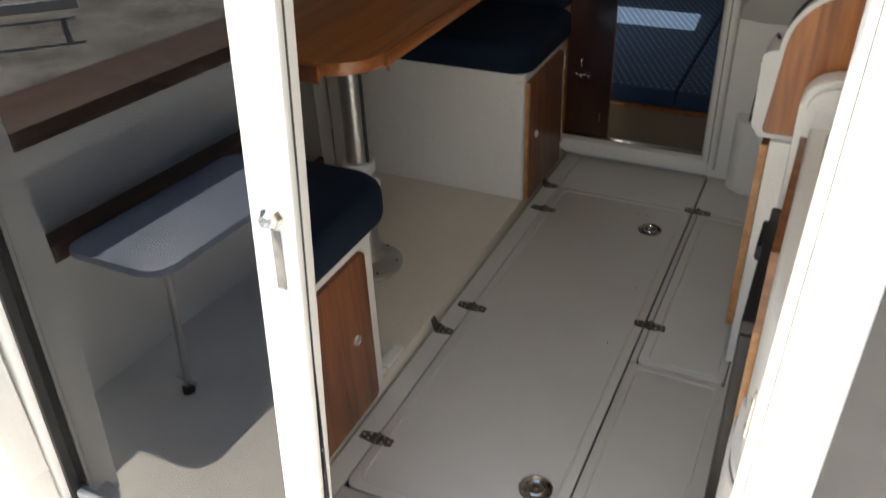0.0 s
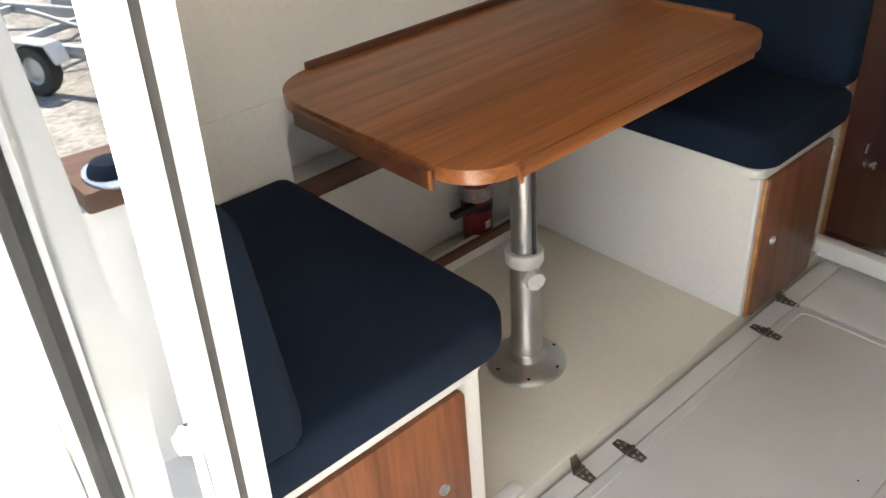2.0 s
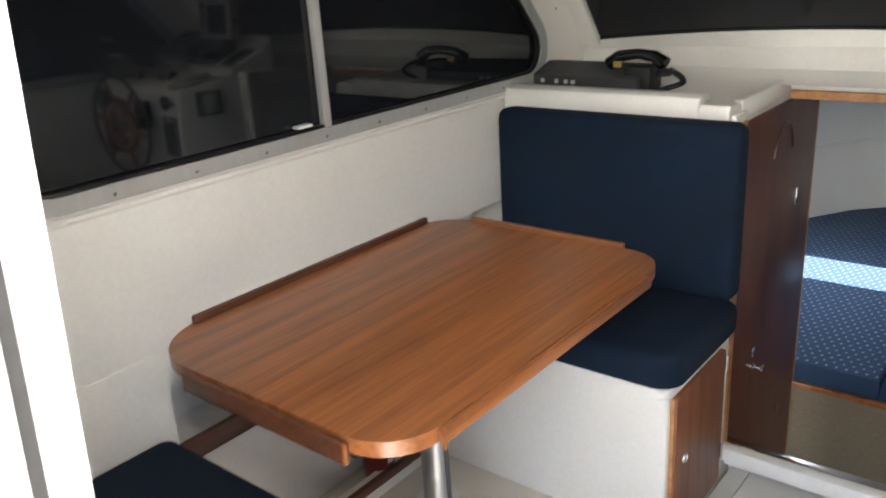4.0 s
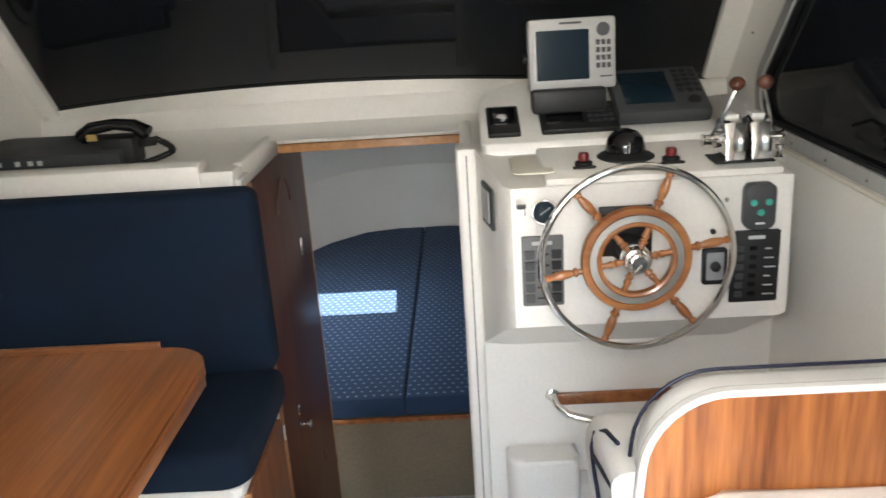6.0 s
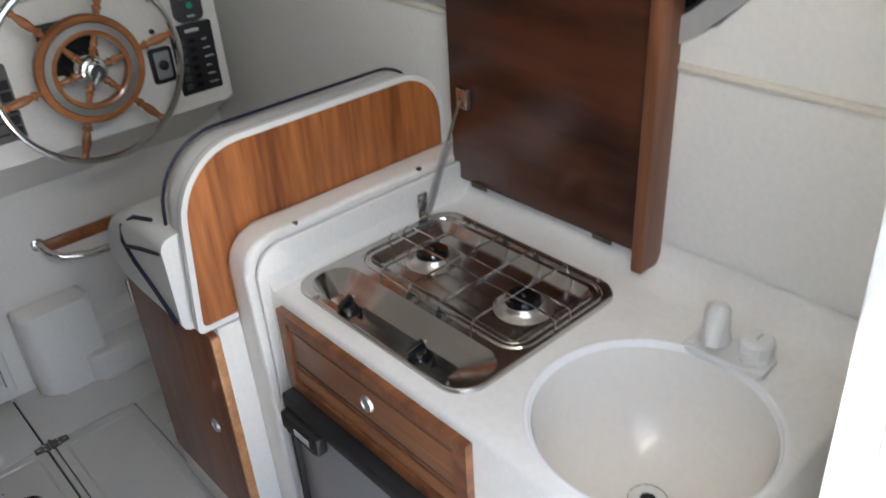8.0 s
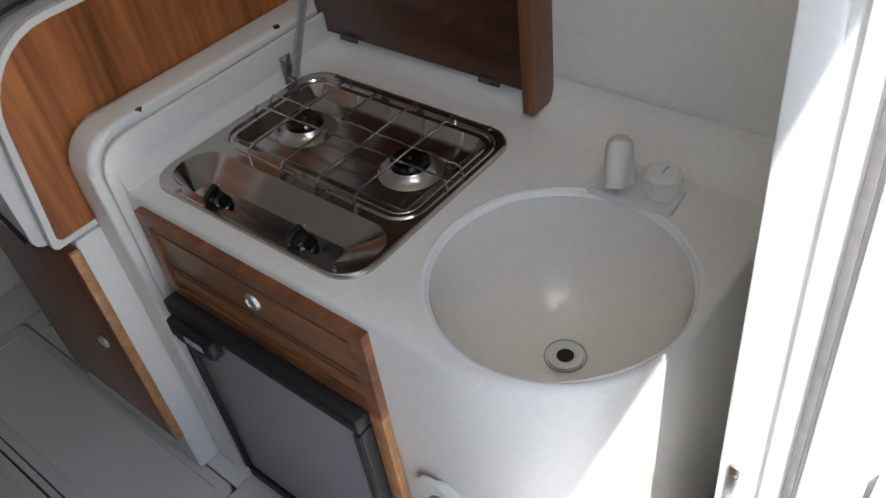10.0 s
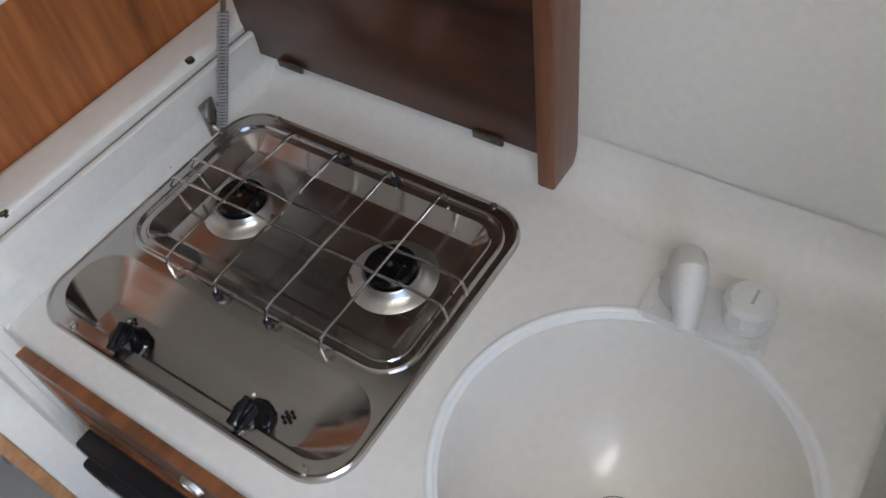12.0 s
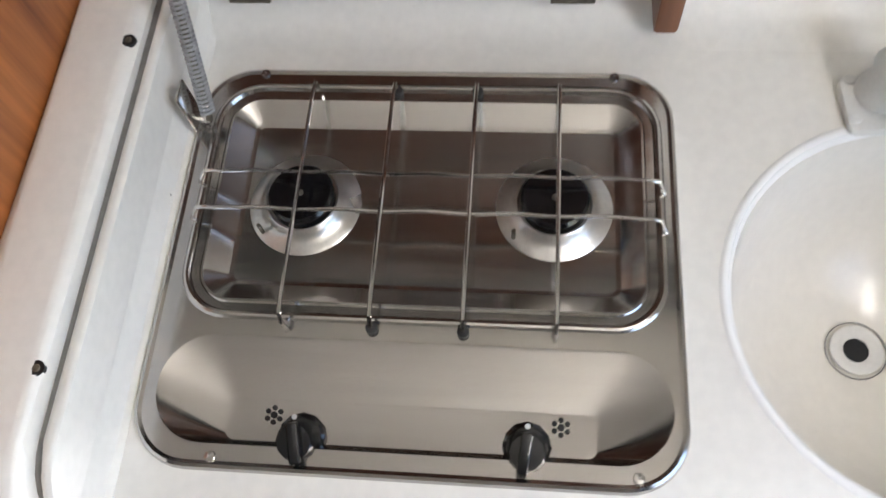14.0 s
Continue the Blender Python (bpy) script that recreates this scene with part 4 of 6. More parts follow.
part("drain_seam", tube([(SX + 0.016 + 0.029 * math.cos(q), SY + 0.002 + 0.029 * math.sin(q), 0.7122) for q in np.linspace(0, 2 * math.pi, 28, endpoint=False)], 0.0006, 5, True), MID_GREY, sink, "thin grey seam round the drain")
part("drain_rim", lathe([(0.025, 0.7095), (0.025, 0.7120), (0.020, 0.7132), (0.013, 0.711), (0.011, 0.7085)], (SX + 0.016, SY + 0.002, 0.003), "z", 28), WHITE_PLASTIC, sink, "pale drain fitting")
part("drain_hole", lathe([(0.0125, 0.7100), (0, 0.7102)], (SX + 0.016, SY + 0.002, 0.003), "z", 20), BLACK, sink, "dark drain hole")
# the upstand forward of the hob and its cove
fl = [(-0.012, 0.149)] + [(-0.012 + 0.05 * (1 - math.cos(radians(q))), 0.915 + 0.05 * math.sin(radians(q))) for q in range(0, 91, 15)] + [(INNER - 0.002, 0.965), (INNER - 0.002, 0.149)]
part("flange", prism(fl, "y", 1.874, 1.8838, 0.004), GEL, gal, "white upstand against the partition")
part("cove", prism([(1.8738, 0.60), (1.866, 0.60), (1.864, 0.8858), (1.869, 0.889), (1.8725, 0.898), (1.8738, 0.915)], "x", 0.006, INNER - 0.003, 0), GEL, gal)
part("cove_rear", prism([(INNER - 0.0025, 0.8852)] + [(0.4375 + 0.06 * math.sin(radians(q)), 0.9453 - 0.06 * math.cos(radians(q))) for q in range(0, 91, 10)], "y", 1.06, 1.8735, 0), GEL, gal, "white coved back edge of the worktop")
part("seal", prism([(u + 0.004, v - 0.004 if v > 0.5 else v) for u, v in fl], "y", 1.8842, 1.8898), GREY_SEAL, gal, "grey sealant line")
# drawer above the refrigerator
dr = part("drawer_frame", ring([(1.375, 0.705), (1.838, 0.705), (1.838, 0.872), (1.375, 0.872)], [(1.40, 0.727), (1.815, 0.727), (1.815, 0.852), (1.40, 0.852)], "x", -0.010, 0.0035), TEAK_X, gal, "teak frame round the drawer")
for z0, z1 in ((0.729, 0.757), (0.762, 0.850)):
    part("drawer_board", box(-0.006, 0.0035, 1.402, 1.813, z0, z1, 0.0025), wood("teak_drawer", (0.15, 0.055, 0.022), (0.30, 0.125, 0.05), "y", 0.4, 60), dr, "teak drawer front board")
part("groove", box(-0.0066, -0.0058, 1.41, 1.805, 0.772, 0.774), GROOVE, dr)
part("groove", box(-0.0066, -0.0058, 1.41, 1.805, 0.838, 0.840), GROOVE, dr)
part("latch", lathe([(0, -0.0045), (0.006, -0.0045), (0.0075, -0.002), (0.009, -0.006), (0.013, -0.005), (0.015, 0)], (-0.006, 1.600, 0.806), "x", 18), ALU, dr, "round chrome push latch")
part("side_post", box(-0.011, 0.0035, 1.375, 1.401, 0.17, 0.7048, 0.002), TEAK_EDGE, gal, "light teak post beside the refrigerator")
part("side_post", box(-0.006, 0.0035, 1.836, 1.845, 0.17, 0.7048, 0.002), TEAK_X, gal)

fr = thing("refrigerator", (-0.02, 1.62, 0.05), "small built-in refrigerator with a silver door and black trim", "refrigerator")
part("door_panel", box(-0.022, 0.0036, 1.42, 1.822, 0.216, 0.672, 0.002), FRIDGE, fr, "silver grey door panel")
part("trim_top", box(-0.034, 0.0036, 1.404, 1.834, 0.6725, 0.7035, 0.005), BLACK, fr, "black plastic top trim")
part("trim_bottom", box(-0.028, 0.0036, 1.404, 1.834, 0.18, 0.2155, 0.004), BLACK, fr)
for k, (y0, y1) in enumerate(((1.4025, 1.4195), (1.8225, 1.835))):
    part("trim_side", box(-0.032, 0.0036, y0, y1, 0.216, 0.672, 0.004), BLACK, fr, "black ribbed side trim")
for k in range(3):
    part("rib", box(-0.0345, -0.0322, 1.404 + 0.005 * k, 1.407 + 0.005 * k, 0.22, 0.668), DARK_GREY, fr)
hd = part("handle", box(-0.046, -0.0225, 1.716, 1.830, 0.632, 0.6715, 0.006), BLACK, fr, "black latch handle block")
part("badge", box(-0.0472, -0.0462, 1.74, 1.785, 0.643, 0.657), PRINT, hd, "small pale badge")
part("handle_recess", box(-0.0472, -0.0462, 1.725, 1.81, 0.635, 0.639), GROOVE, hd)

# access hatch in the rounded front under the sink
ah = thing("access_hatch", (0.02, 1.2, 0.3), "white rounded access hatch in the sink front", "hatch")


def on_front(s, out=0.0):
    """A point on the curved sink front: s metres round from its straight part."""
    a = s / 0.215
    if s < 0:
        return (0.004 - out, 1.262 - s)
    return (0.219 - (0.215 + out) * math.cos(a), 1.262 - (0.215 + out) * math.sin(a))


def curved_panel(bm, s0, s1, z0, z1, r, out):
    o = rounded(s0, s1, z0, z1, r, 6)
    front = [bm.verts.new((*on_front(s, out), z)) for s, z in o]
    back = [bm.verts.new((*on_front(s, 0.0005), z)) for s, z in o]
    n = len(o)
    for i in range(n):
        bm.faces.new((front[i], front[(i + 1) % n], back[(i + 1) % n], back[i]))
    cols = 8
    mids = []
    for i in range(cols + 1):
        s = s0 + 0.03 + (s1 - s0 - 0.06) * i / cols
        mids.append((bm.verts.new((*on_front(s, out + 0.002), z0 + 0.03)), bm.verts.new((*on_front(s, out + 0.002), z1 - 0.03))))
    for (a, b), (c, d) in zip(mids, mids[1:]):
        bm.faces.new((a, c, d, b))
    bm_edges = [e for e in bm.edges if len(e.link_faces) == 1 and all(v in front for v in e.verts)] + [e for e in bm.edges if len(e.link_faces) == 1 and not any(v in front or v in back for v in e.verts)]
    bmesh.ops.bridge_loops(bm, edges=bm_edges)
    return bm


part("frame", curved_panel(bmesh.new(), -0.085, 0.25, 0.26, 0.60, 0.035, 0.006), GEL, ah, "white moulded hatch frame")
part("lid", curved_panel(bmesh.new(), -0.055, 0.22, 0.29, 0.57, 0.03, 0.012), GEL, ah, "white hatch lid")
part("gap", curved_panel(bmesh.new(), -0.062, 0.227, 0.283, 0.577, 0.032, 0.0085), GREY_SEAL, ah, "grey joint round the lid")

# partition between galley and helm seat
pt = [(-0.026, 0.149)] + [(-0.026 + 0.06 * (1 - math.cos(radians(q))), 0.918 + 0.06 * math.sin(radians(q))) for q in range(0, 91, 15)] + [(INNER - 0.002, 0.978), (INNER - 0.002, 0.149)]
pn = setting("partition", prism(pt, "y", 1.890, 1.955, 0.012, seg=3), GEL, "white moulded partition between galley and helm seat")
for x in (0.086, 0.372):
    part("screw_hole", lathe([(0.0062, 0.9745), (0.0060, 0.9778), (0, 0.9780)], (x, 1.8955, 0), "z", 16), BLACK, pn, "dark countersunk screw hole")
    part("screw", lathe([(0.0032, 0.9781), (0.0026, 0.9788), (0, 0.9790)], (x, 1.8955, 0), "z", 10), BRONZE, pn)

# tap
tp = thing("tap", (0.385, 1.225, 0.885), "white plastic galley tap on a square base", "tap")
part("base", turned(prism(rounded(0.352, 0.408, 1.162, 1.284, 0.006), "z", 0.8855, 0.895, 0.003), (0.38, 1.22, 0.885), 0, 0, 4), WHITE_PLASTIC, tp)
part("body", lathe([(0.023, 0.895), (0.023, 0.901), (0.019, 0.910), (0.018, 0.932), (0.013, 0.942), (0, 0.945)], (0.387, 1.252, 0), "z", 24), WHITE_PLASTIC, tp)
part("spout", tube([(0.393, 1.255, 0.925), (0.386, 1.252, 0.946), (0.368, 1.244, 0.954), (0.348, 1.236, 0.944), (0.334, 1.230, 0.922)], [0.016, 0.018, 0.0175, 0.015, 0.011], 14), WHITE_PLASTIC, tp, "short curved white spout")
part("knob", lathe([(0.022, 0.895), (0.023, 0.90), (0.019, 0.906), (0.024, 0.910), (0.025, 0.928), (0.020, 0.934), (0, 0.935)], (0.385, 1.188, 0), "z", 10), WHITE_PLASTIC, tp, "white fluted tap knob")
part("marking", box(0.376, 0.394, 1.184, 1.187, 0.9351, 0.9356), GREY_PLASTIC, tp)
for x, y in ((0.36, 1.277), (0.40, 1.277), (0.36, 1.17), (0.40, 1.17)):
    part("screw_cap", lathe([(0.0055, 0.895), (0.005, 0.8965), (0, 0.897)], (x, y, 0), "z", 10), WHITE_PLASTIC, tp)

# hob cover standing open, with its spring stay
lid = thing("hob_cover", (0.475, 1.65, 0.90), "dark mahogany hob cover standing open against the side", "cover")
part("panel", box(0.462, 0.474, 1.448, 1.893, 0.930, 1.352, 0.001), MAHOGANY, lid, "dark mahogany panel with slanting grain")
part("end_batten", prism([(0.442, 0.905), (0.498, 0.905), (0.498, 1.372), (0.442, 1.372)], "y", 1.424, 1.447, 0.004), LID_EDGE, lid, "red-brown end batten")
top_b = part("top_batten", box(0.436, 0.498, 1.424, 1.90, 1.353, 1.378, 0.004), LID_EDGE, lid, "dark red-brown top batten")
part("finger_grip", box(0.4335, 0.437, 1.56, 1.68, 1.362, 1.376, 0.002), LID_EDGE, top_b, "worn finger grip")
for y in (1.50, 1.80):
    part("hinge", box(0.458, 0.463, y, y + 0.04, 0.924, 0.934, 0.001), BRONZE, lid)
stay = thing("lid_stay", (0.345, 1.858, 0.895), "steel spring stay between worktop and hob cover", "stay")
S0, S1 = Vector((0.343, 1.845, 0.902)), Vector((0.450, 1.853, 1.105))
part("rod", tube([S0, S1], 0.0032, 8), BRONZE, stay)
axis_dir = (S1 - S0).normalized()
u_dir = axis_dir.orthogonal().normalized()
v_dir = axis_dir.cross(u_dir)
coil = []
for i in range(280):
    f = i / 279
    a = i * 2 * math.pi / 8
    coil.append(S0 + (S1 - S0) * (0.03 + 0.62 * f) + 0.0062 * (math.cos(a) * u_dir + math.sin(a) * v_dir))
part("spring", tube(coil, 0.0015, 5), GALV, stay, "close-wound steel spring")
part("foot_bracket", box(0.333, 0.357, 1.8565, 1.8602, 0.895, 0.945, 0.003), STEEL, stay, "bent steel foot bracket")
part("foot_arm", tube([(0.345, 1.857, 0.899), (0.345, 1.845, 0.899)], 0.0035, 8), STEEL, stay)
part("top_bracket", box(0.450, 0.4618, 1.835, 1.865, 1.085, 1.125, 0.003), STEEL, stay, "steel bracket on the cover")

# the hob
hob = thing("hob", (0.22, 1.645, 0.885), "stainless steel two-burner gas hob with wire pan support", "hob")


def offset_rounded(x0, x1, y0, y1, r, d, n=8):
    return rounded(x0 + d, x1 - d, y0 + d, y1 - d, max(0.004, r - d), n)


def pressed(bm, first, steps):
    """Pressed sheet: loops of one outline drawn in step by step; steps of (inset, height)."""
    rows = []
    for d, z in steps:
        rows.append([bm.verts.new((x, y, z)) for x, y in first(d)])
    for p, q in zip(rows, rows[1:]):
        for i in range(len(p)):
            bm.faces.new((p[i], p[(i + 1) % len(p)], q[(i + 1) % len(p)], q[i]))
    return rows


def tray(d):
    return offset_rounded(0.158, 0.392, 1.440, 1.846, 0.045, d)


def valley(f):
    """The control valley: a round-ended mouth that narrows to a straight floor near the front."""
    mouth = rounded(0.056, 0.144, 1.440, 1.846, 0.043, 8)
    floor = rounded(0.063, 0.097, 1.496, 1.790, 0.008, 8)
    return [(u + (p - u) * f, v + (q - v) * f) for (u, v), (p, q) in zip(mouth, floor)]


bm = bmesh.new()
rim = pressed(bm, lambda d: offset_rounded(0.036, 0.409, 1.428, 1.862, 0.050, d), [(0.0, 0.8855), (0.0015, 0.890), (0.004, 0.8915), (0.007, 0.8905)])
tr = pressed(bm, tray, [(0.0, 0.8905), (0.002, 0.8922), (0.004, 0.8928), (0.006, 0.8922), (0.008, 0.8890), (0.0145, 0.8888), (0.016, 0.8900), (0.018, 0.8900), (0.020, 0.8884), (0.036, 0.8770), (0.040, 0.8757)])
bm.faces.new(tr[-1])
vl = pressed(bm, valley, [(0.0, 0.8905), (0.04, 0.8892), (0.95, 0.8735), (1.0, 0.8727)])
bm.faces.new(vl[-1])
loops = [rim[-1], tr[0], vl[0]]
edges = []
for lp in loops:
    edges += [bm.edges.get((lp[i], lp[(i + 1) % len(lp)])) or bm.edges.new((lp[i], lp[(i + 1) % len(lp)])) for i in range(len(lp))]
bmesh.ops.triangle_fill(bm, edges=edges, use_beauty=True)


def inside(c, o):
    hit = False
    for (x0, y0), (x1, y1) in zip(o, o[1:] + o[:1]):
        if (y0 > c.y) != (y1 > c.y) and c.x < (x1 - x0) * (c.y - y0) / (y1 - y0) + x0:
            hit = not hit
    return hit


for f in list(bm.faces):
    c = f.calc_center_median()
    if abs(c.z - 0.8905) < 1e-4 and all(abs(v.co.z - 0.8905) < 1e-4 for v in f.verts) and (inside(c, tray(0.0005)) or inside(c, valley(0.01))):
        bm.faces.remove(f)
HOB_STEEL = surface("polished_steel", (0.51, 0.485, 0.46), 0.17, 0.06, 260, 5, 0.015, 1.0, (14, 1, 14), rvary=0.05)
BURNER_STEEL = surface("brushed_burner_steel", (0.60, 0.58, 0.55), 0.30, 0.06, 260, 5, 0.02, 1.0, rvary=0.06)
plate = part("plate", bm, HOB_STEEL, hob, "pressed polished steel plate with a recessed tray", 16)
for bx, by in ((0.273, 1.752), (0.275, 1.532)):
    b = part("burner", lathe([(0.0505, 0.8758), (0.049, 0.8768), (0.0445, 0.8783), (0.040, 0.8803), (0.0365, 0.8832), (0.0345, 0.8862), (0.0335, 0.8885), (0.0322, 0.8893), (0.0308, 0.8886), (0.0302, 0.884), (0, 0.884)], (bx, by, 0), "z", 56), BURNER_STEEL, hob, "brushed steel burner cup")
    part("burner_cap", lathe([(0.0290, 0.8845), (0.0290, 0.895), (0.0265, 0.8985), (0.010, 0.8975), (0.005, 0.8968), (0, 0.8968)], (bx, by, 0), "z", 32), BLACK_GLOSS, b, "black enamel burner cap")
    part("cap_screw", lathe([(0.003, 0.8968), (0.003, 0.8982), (0, 0.8985)], (bx, by, 0), "z", 8), BRONZE, b)
    part("jet", tube([(bx - 0.03, by + 0.034, 0.878), (bx - 0.03, by + 0.034, 0.892)], 0.002, 6), BRONZE, b)
for kx, ky, s in ((0.068, 1.726, 1), (0.070, 1.550, -1)):
    k = part("knob", turned(lathe([(0.019, 0.8730), (0.019, 0.878), (0.0168, 0.880), (0.0150, 0.898), (0.0132, 0.9015), (0, 0.9025)], (kx, ky, 0), "z", 12), (kx, ky, 0.874), 0, -20, 0), BLACK_GLOSS, hob, "black control knob")
    part("grip", turned(box(kx - 0.0155, kx + 0.0155, ky - 0.0042, ky + 0.0042, 0.898, 0.911, 0.002), (kx, ky, 0.874), 0, -20, 8 * s), BLACK_GLOSS, k)
    part("dot", lathe([(0.0022, 0.9055), (0, 0.906)], (kx + 0.0085, ky, 0.001), "z", 8), PRINT, k)
    hx, hy = kx + 0.016, ky + s * 0.026
    for i in range(6):
        a = i * math.pi / 3
        part("vent_hole", lathe([(0.0021, 0.8735), (0, 0.8738)], (hx + 0.0058 * math.cos(a), hy + 0.0058 * math.sin(a), 0.0006), "z", 8), BLACK, plate)
    part("vent_hole", lathe([(0.0028, 0.8735), (0, 0.8738)], (hx, hy, 0.0006), "z", 8), BLACK, plate)
for x, y in ((0.402, 1.805), (0.402, 1.480), (0.046, 1.792), (0.048, 1.468)):
    part("screw", lathe([(0.0045, 0.8910), (0.0042, 0.8925), (0.001, 0.8930), (0, 0.8922)], (x, y, 0), "z", 12), WIRE, plate)
grate = part("pan_support", tube([(0.1535, 1.750, 0.8905), (0.1535, 1.750, 0.902), (0.158, 1.750, 0.911), (0.17, 1.750, 0.9125), (0.368, 1.750, 0.9125), (0.380, 1.750, 0.909), (0.383, 1.750, 0.8935)], 0.0019, 8), WIRE, hob, "bent steel wire pan support")
for y in (1.677, 1.603, 1.530):
    part("long_wire", tube([(0.1535, y, 0.8905), (0.1535, y, 0.902), (0.158, y, 0.911), (0.17, y, 0.9125), (0.368, y, 0.9125), (0.380, y, 0.909), (0.383, y, 0.8935)], 0.0019, 8), WIRE, grate)
for x in (0.287, 0.251):
    pts = [(x - 0.004, 1.846, 0.8925), (x, 1.838, 0.9065), (x, 1.830, 0.909)]
    for k in range(25):
        y = 1.822 - k * (1.822 - 1.463) / 24
        pts.append((x + 0.0016 * math.sin((y - 1.53) / 0.0735 * math.pi) ** 2, y, 0.9083))
    pts += [(x, 1.455, 0.909), (x, 1.447, 0.9065), (x - 0.004, 1.440, 0.8925)]
    part("cross_wire", tube(pts, 0.0018, 8), WIRE, grate)
for y in (1.677, 1.603):
    for x in (0.1535, 0.383):
        part("foot_grommet", lathe([(0.005, 0.8892), (0.005, 0.8955), (0, 0.896)], (x, y, 0), "z", 10), BLACK, grate, "black rubber grommet")

# ---- helm seat ----
hs = thing("helm_seat", (0.2, 2.16, 0), "white vinyl helm seat with navy piping on a moulded base", "seat")
part("base", prism([(-0.072, 1.9555), (INNER - 0.003, 1.9555), (INNER - 0.003, 2.36), (-0.072, 2.36)], "z", 0.149, 0.80, 0.008), GEL, hs, "white moulded seat base")
dh = part("door", prism(rounded(1.955, 2.325, 0.28, 0.79, 0.008), "x", -0.0885, -0.0725, 0.002), TEAK_RED, hs, "red-brown teak veneer locker door")
latch_m = lathe([(0, -0.0045), (0.006, -0.0045), (0.0075, -0.002), (0.009, -0.006), (0.013, -0.005), (0.015, 0)], (-0.0885, 2.035, 0.53), "x", 18)
part("latch", latch_m, ALU, dh, "round chrome push latch")
for z in (0.35, 0.70):
    part("hinge", lathe([(0.005, 0), (0.005, 0.05)], (-0.090, 2.325, z), "z", 8), CHROME, dh)
part("edge_strip", box(-0.0905, -0.0726, 1.947, 1.9545, 0.28, 0.79, 0.001), TEAK_EDGE, hs, "light teak edge")
# seat cushion, bulging over the base
secs = []
for x, k in ((-0.121, 0.80), (-0.117, 0.90), (-0.108, 0.965), (-0.092, 1.0), (0.2, 1.0), (INNER - 0.012, 1.0), (INNER - 0.004, 0.96)):
    prof = [(1.985, 0.802), (2.20, 0.803), (2.265, 0.812), (2.30, 0.832), (2.312, 0.862), (2.295, 0.90), (2.245, 0.945), (2.17, 0.978), (2.08, 0.992), (1.985, 0.995)]
    secs.append([(x + 0.02 * max(0, 0.87 - z), 1.99 + (y - 1.99) * k, 0.89 + (z - 0.89) * k) for y, z in prof])
part("seat_pad", loft(secs), VINYL, hs, "white vinyl seat pad")


def back_outline(d, low=0.812):
    out = rounded(-0.098 + d, 0.492 - d, low + d, 1.134 - d, (0.012, 0.02, 0.10 - d, 0.115 - d), 8)
    return [(u + 0.085 * (v - 0.812) * (0.492 - u) / 0.59, v) for u, v in out]


secs = []
for d, y in ((0.004, 1.9695), (0.0, 1.975), (0.0, 2.012), (0.006, 2.032), (0.02, 2.045), (0.06, 2.052)):
    secs.append([(u, y, v) for u, v in back_outline(d, 0.83)])
part("back_pad", loft(secs), VINYL, hs, "white vinyl back pad")
part("vinyl_edge", ring(back_outline(-0.007), back_outline(0.004), "y", 1.9555, 1.9690), VINYL, hs, "frayed white vinyl edge round the panel")
part("seam", tube([(u, 1.9700, v) for u, v in back_outline(-0.0055)], 0.0016, 6, True), GREY_SEAL, hs, "dark seam behind the vinyl edge")
part("back_panel", prism(back_outline(0.0042), "y", 1.9562, 1.9668), TEAK_V, hs, "orange teak veneer back panel")
side = back_outline(-0.003, 0.83)
run = [p for p in side if p[1] > 0.84 or p[0] < 0.0]
start = max(range(len(run)), key=lambda i: math.dist(run[i], run[i - 1]))
run = run[start:] + run[:start]
part("piping", tube([(u, 2.030, v) for u, v in run], 0.0032, 8), PIPING, hs, "navy piping along the back pad")
part("piping", tube([(-0.098, 2.06, 0.998), (-0.106, 2.12, 0.985), (-0.117, 2.165, 0.955), (-0.1225, 2.165, 0.925), (-0.1235, 2.13, 0.898), (-0.1235, 2.06, 0.862), (-0.123, 1.995, 0.822)], 0.0040, 8), PIPING, hs, "navy piping along the seat side")
part("piping", tube([(-0.1228, 2.155, 0.918), (-0.1222, 2.08, 0.942), (-0.120, 1.995, 0.965)], 0.0040, 8), PIPING, hs)
part("piping", tube([(-0.092, 2.30, 0.89), (0.1, 2.297, 0.897), (0.48, 2.297, 0.897)], 0.0032, 8), PIPING, hs)

TRUE_SIZE, PIVOT = 1.096, Vector((-0.54, 0.79, 1.69))
for unit in (gal, fr, ah, pn, tp, lid, stay, hob, hs):
    unit.location = PIVOT + TRUE_SIZE * (unit.location - PIVOT)
    for piece in (unit, *unit.children_recursive):
        if piece.data:
            piece.data.transform(Matrix.Scale(TRUE_SIZE, 4))

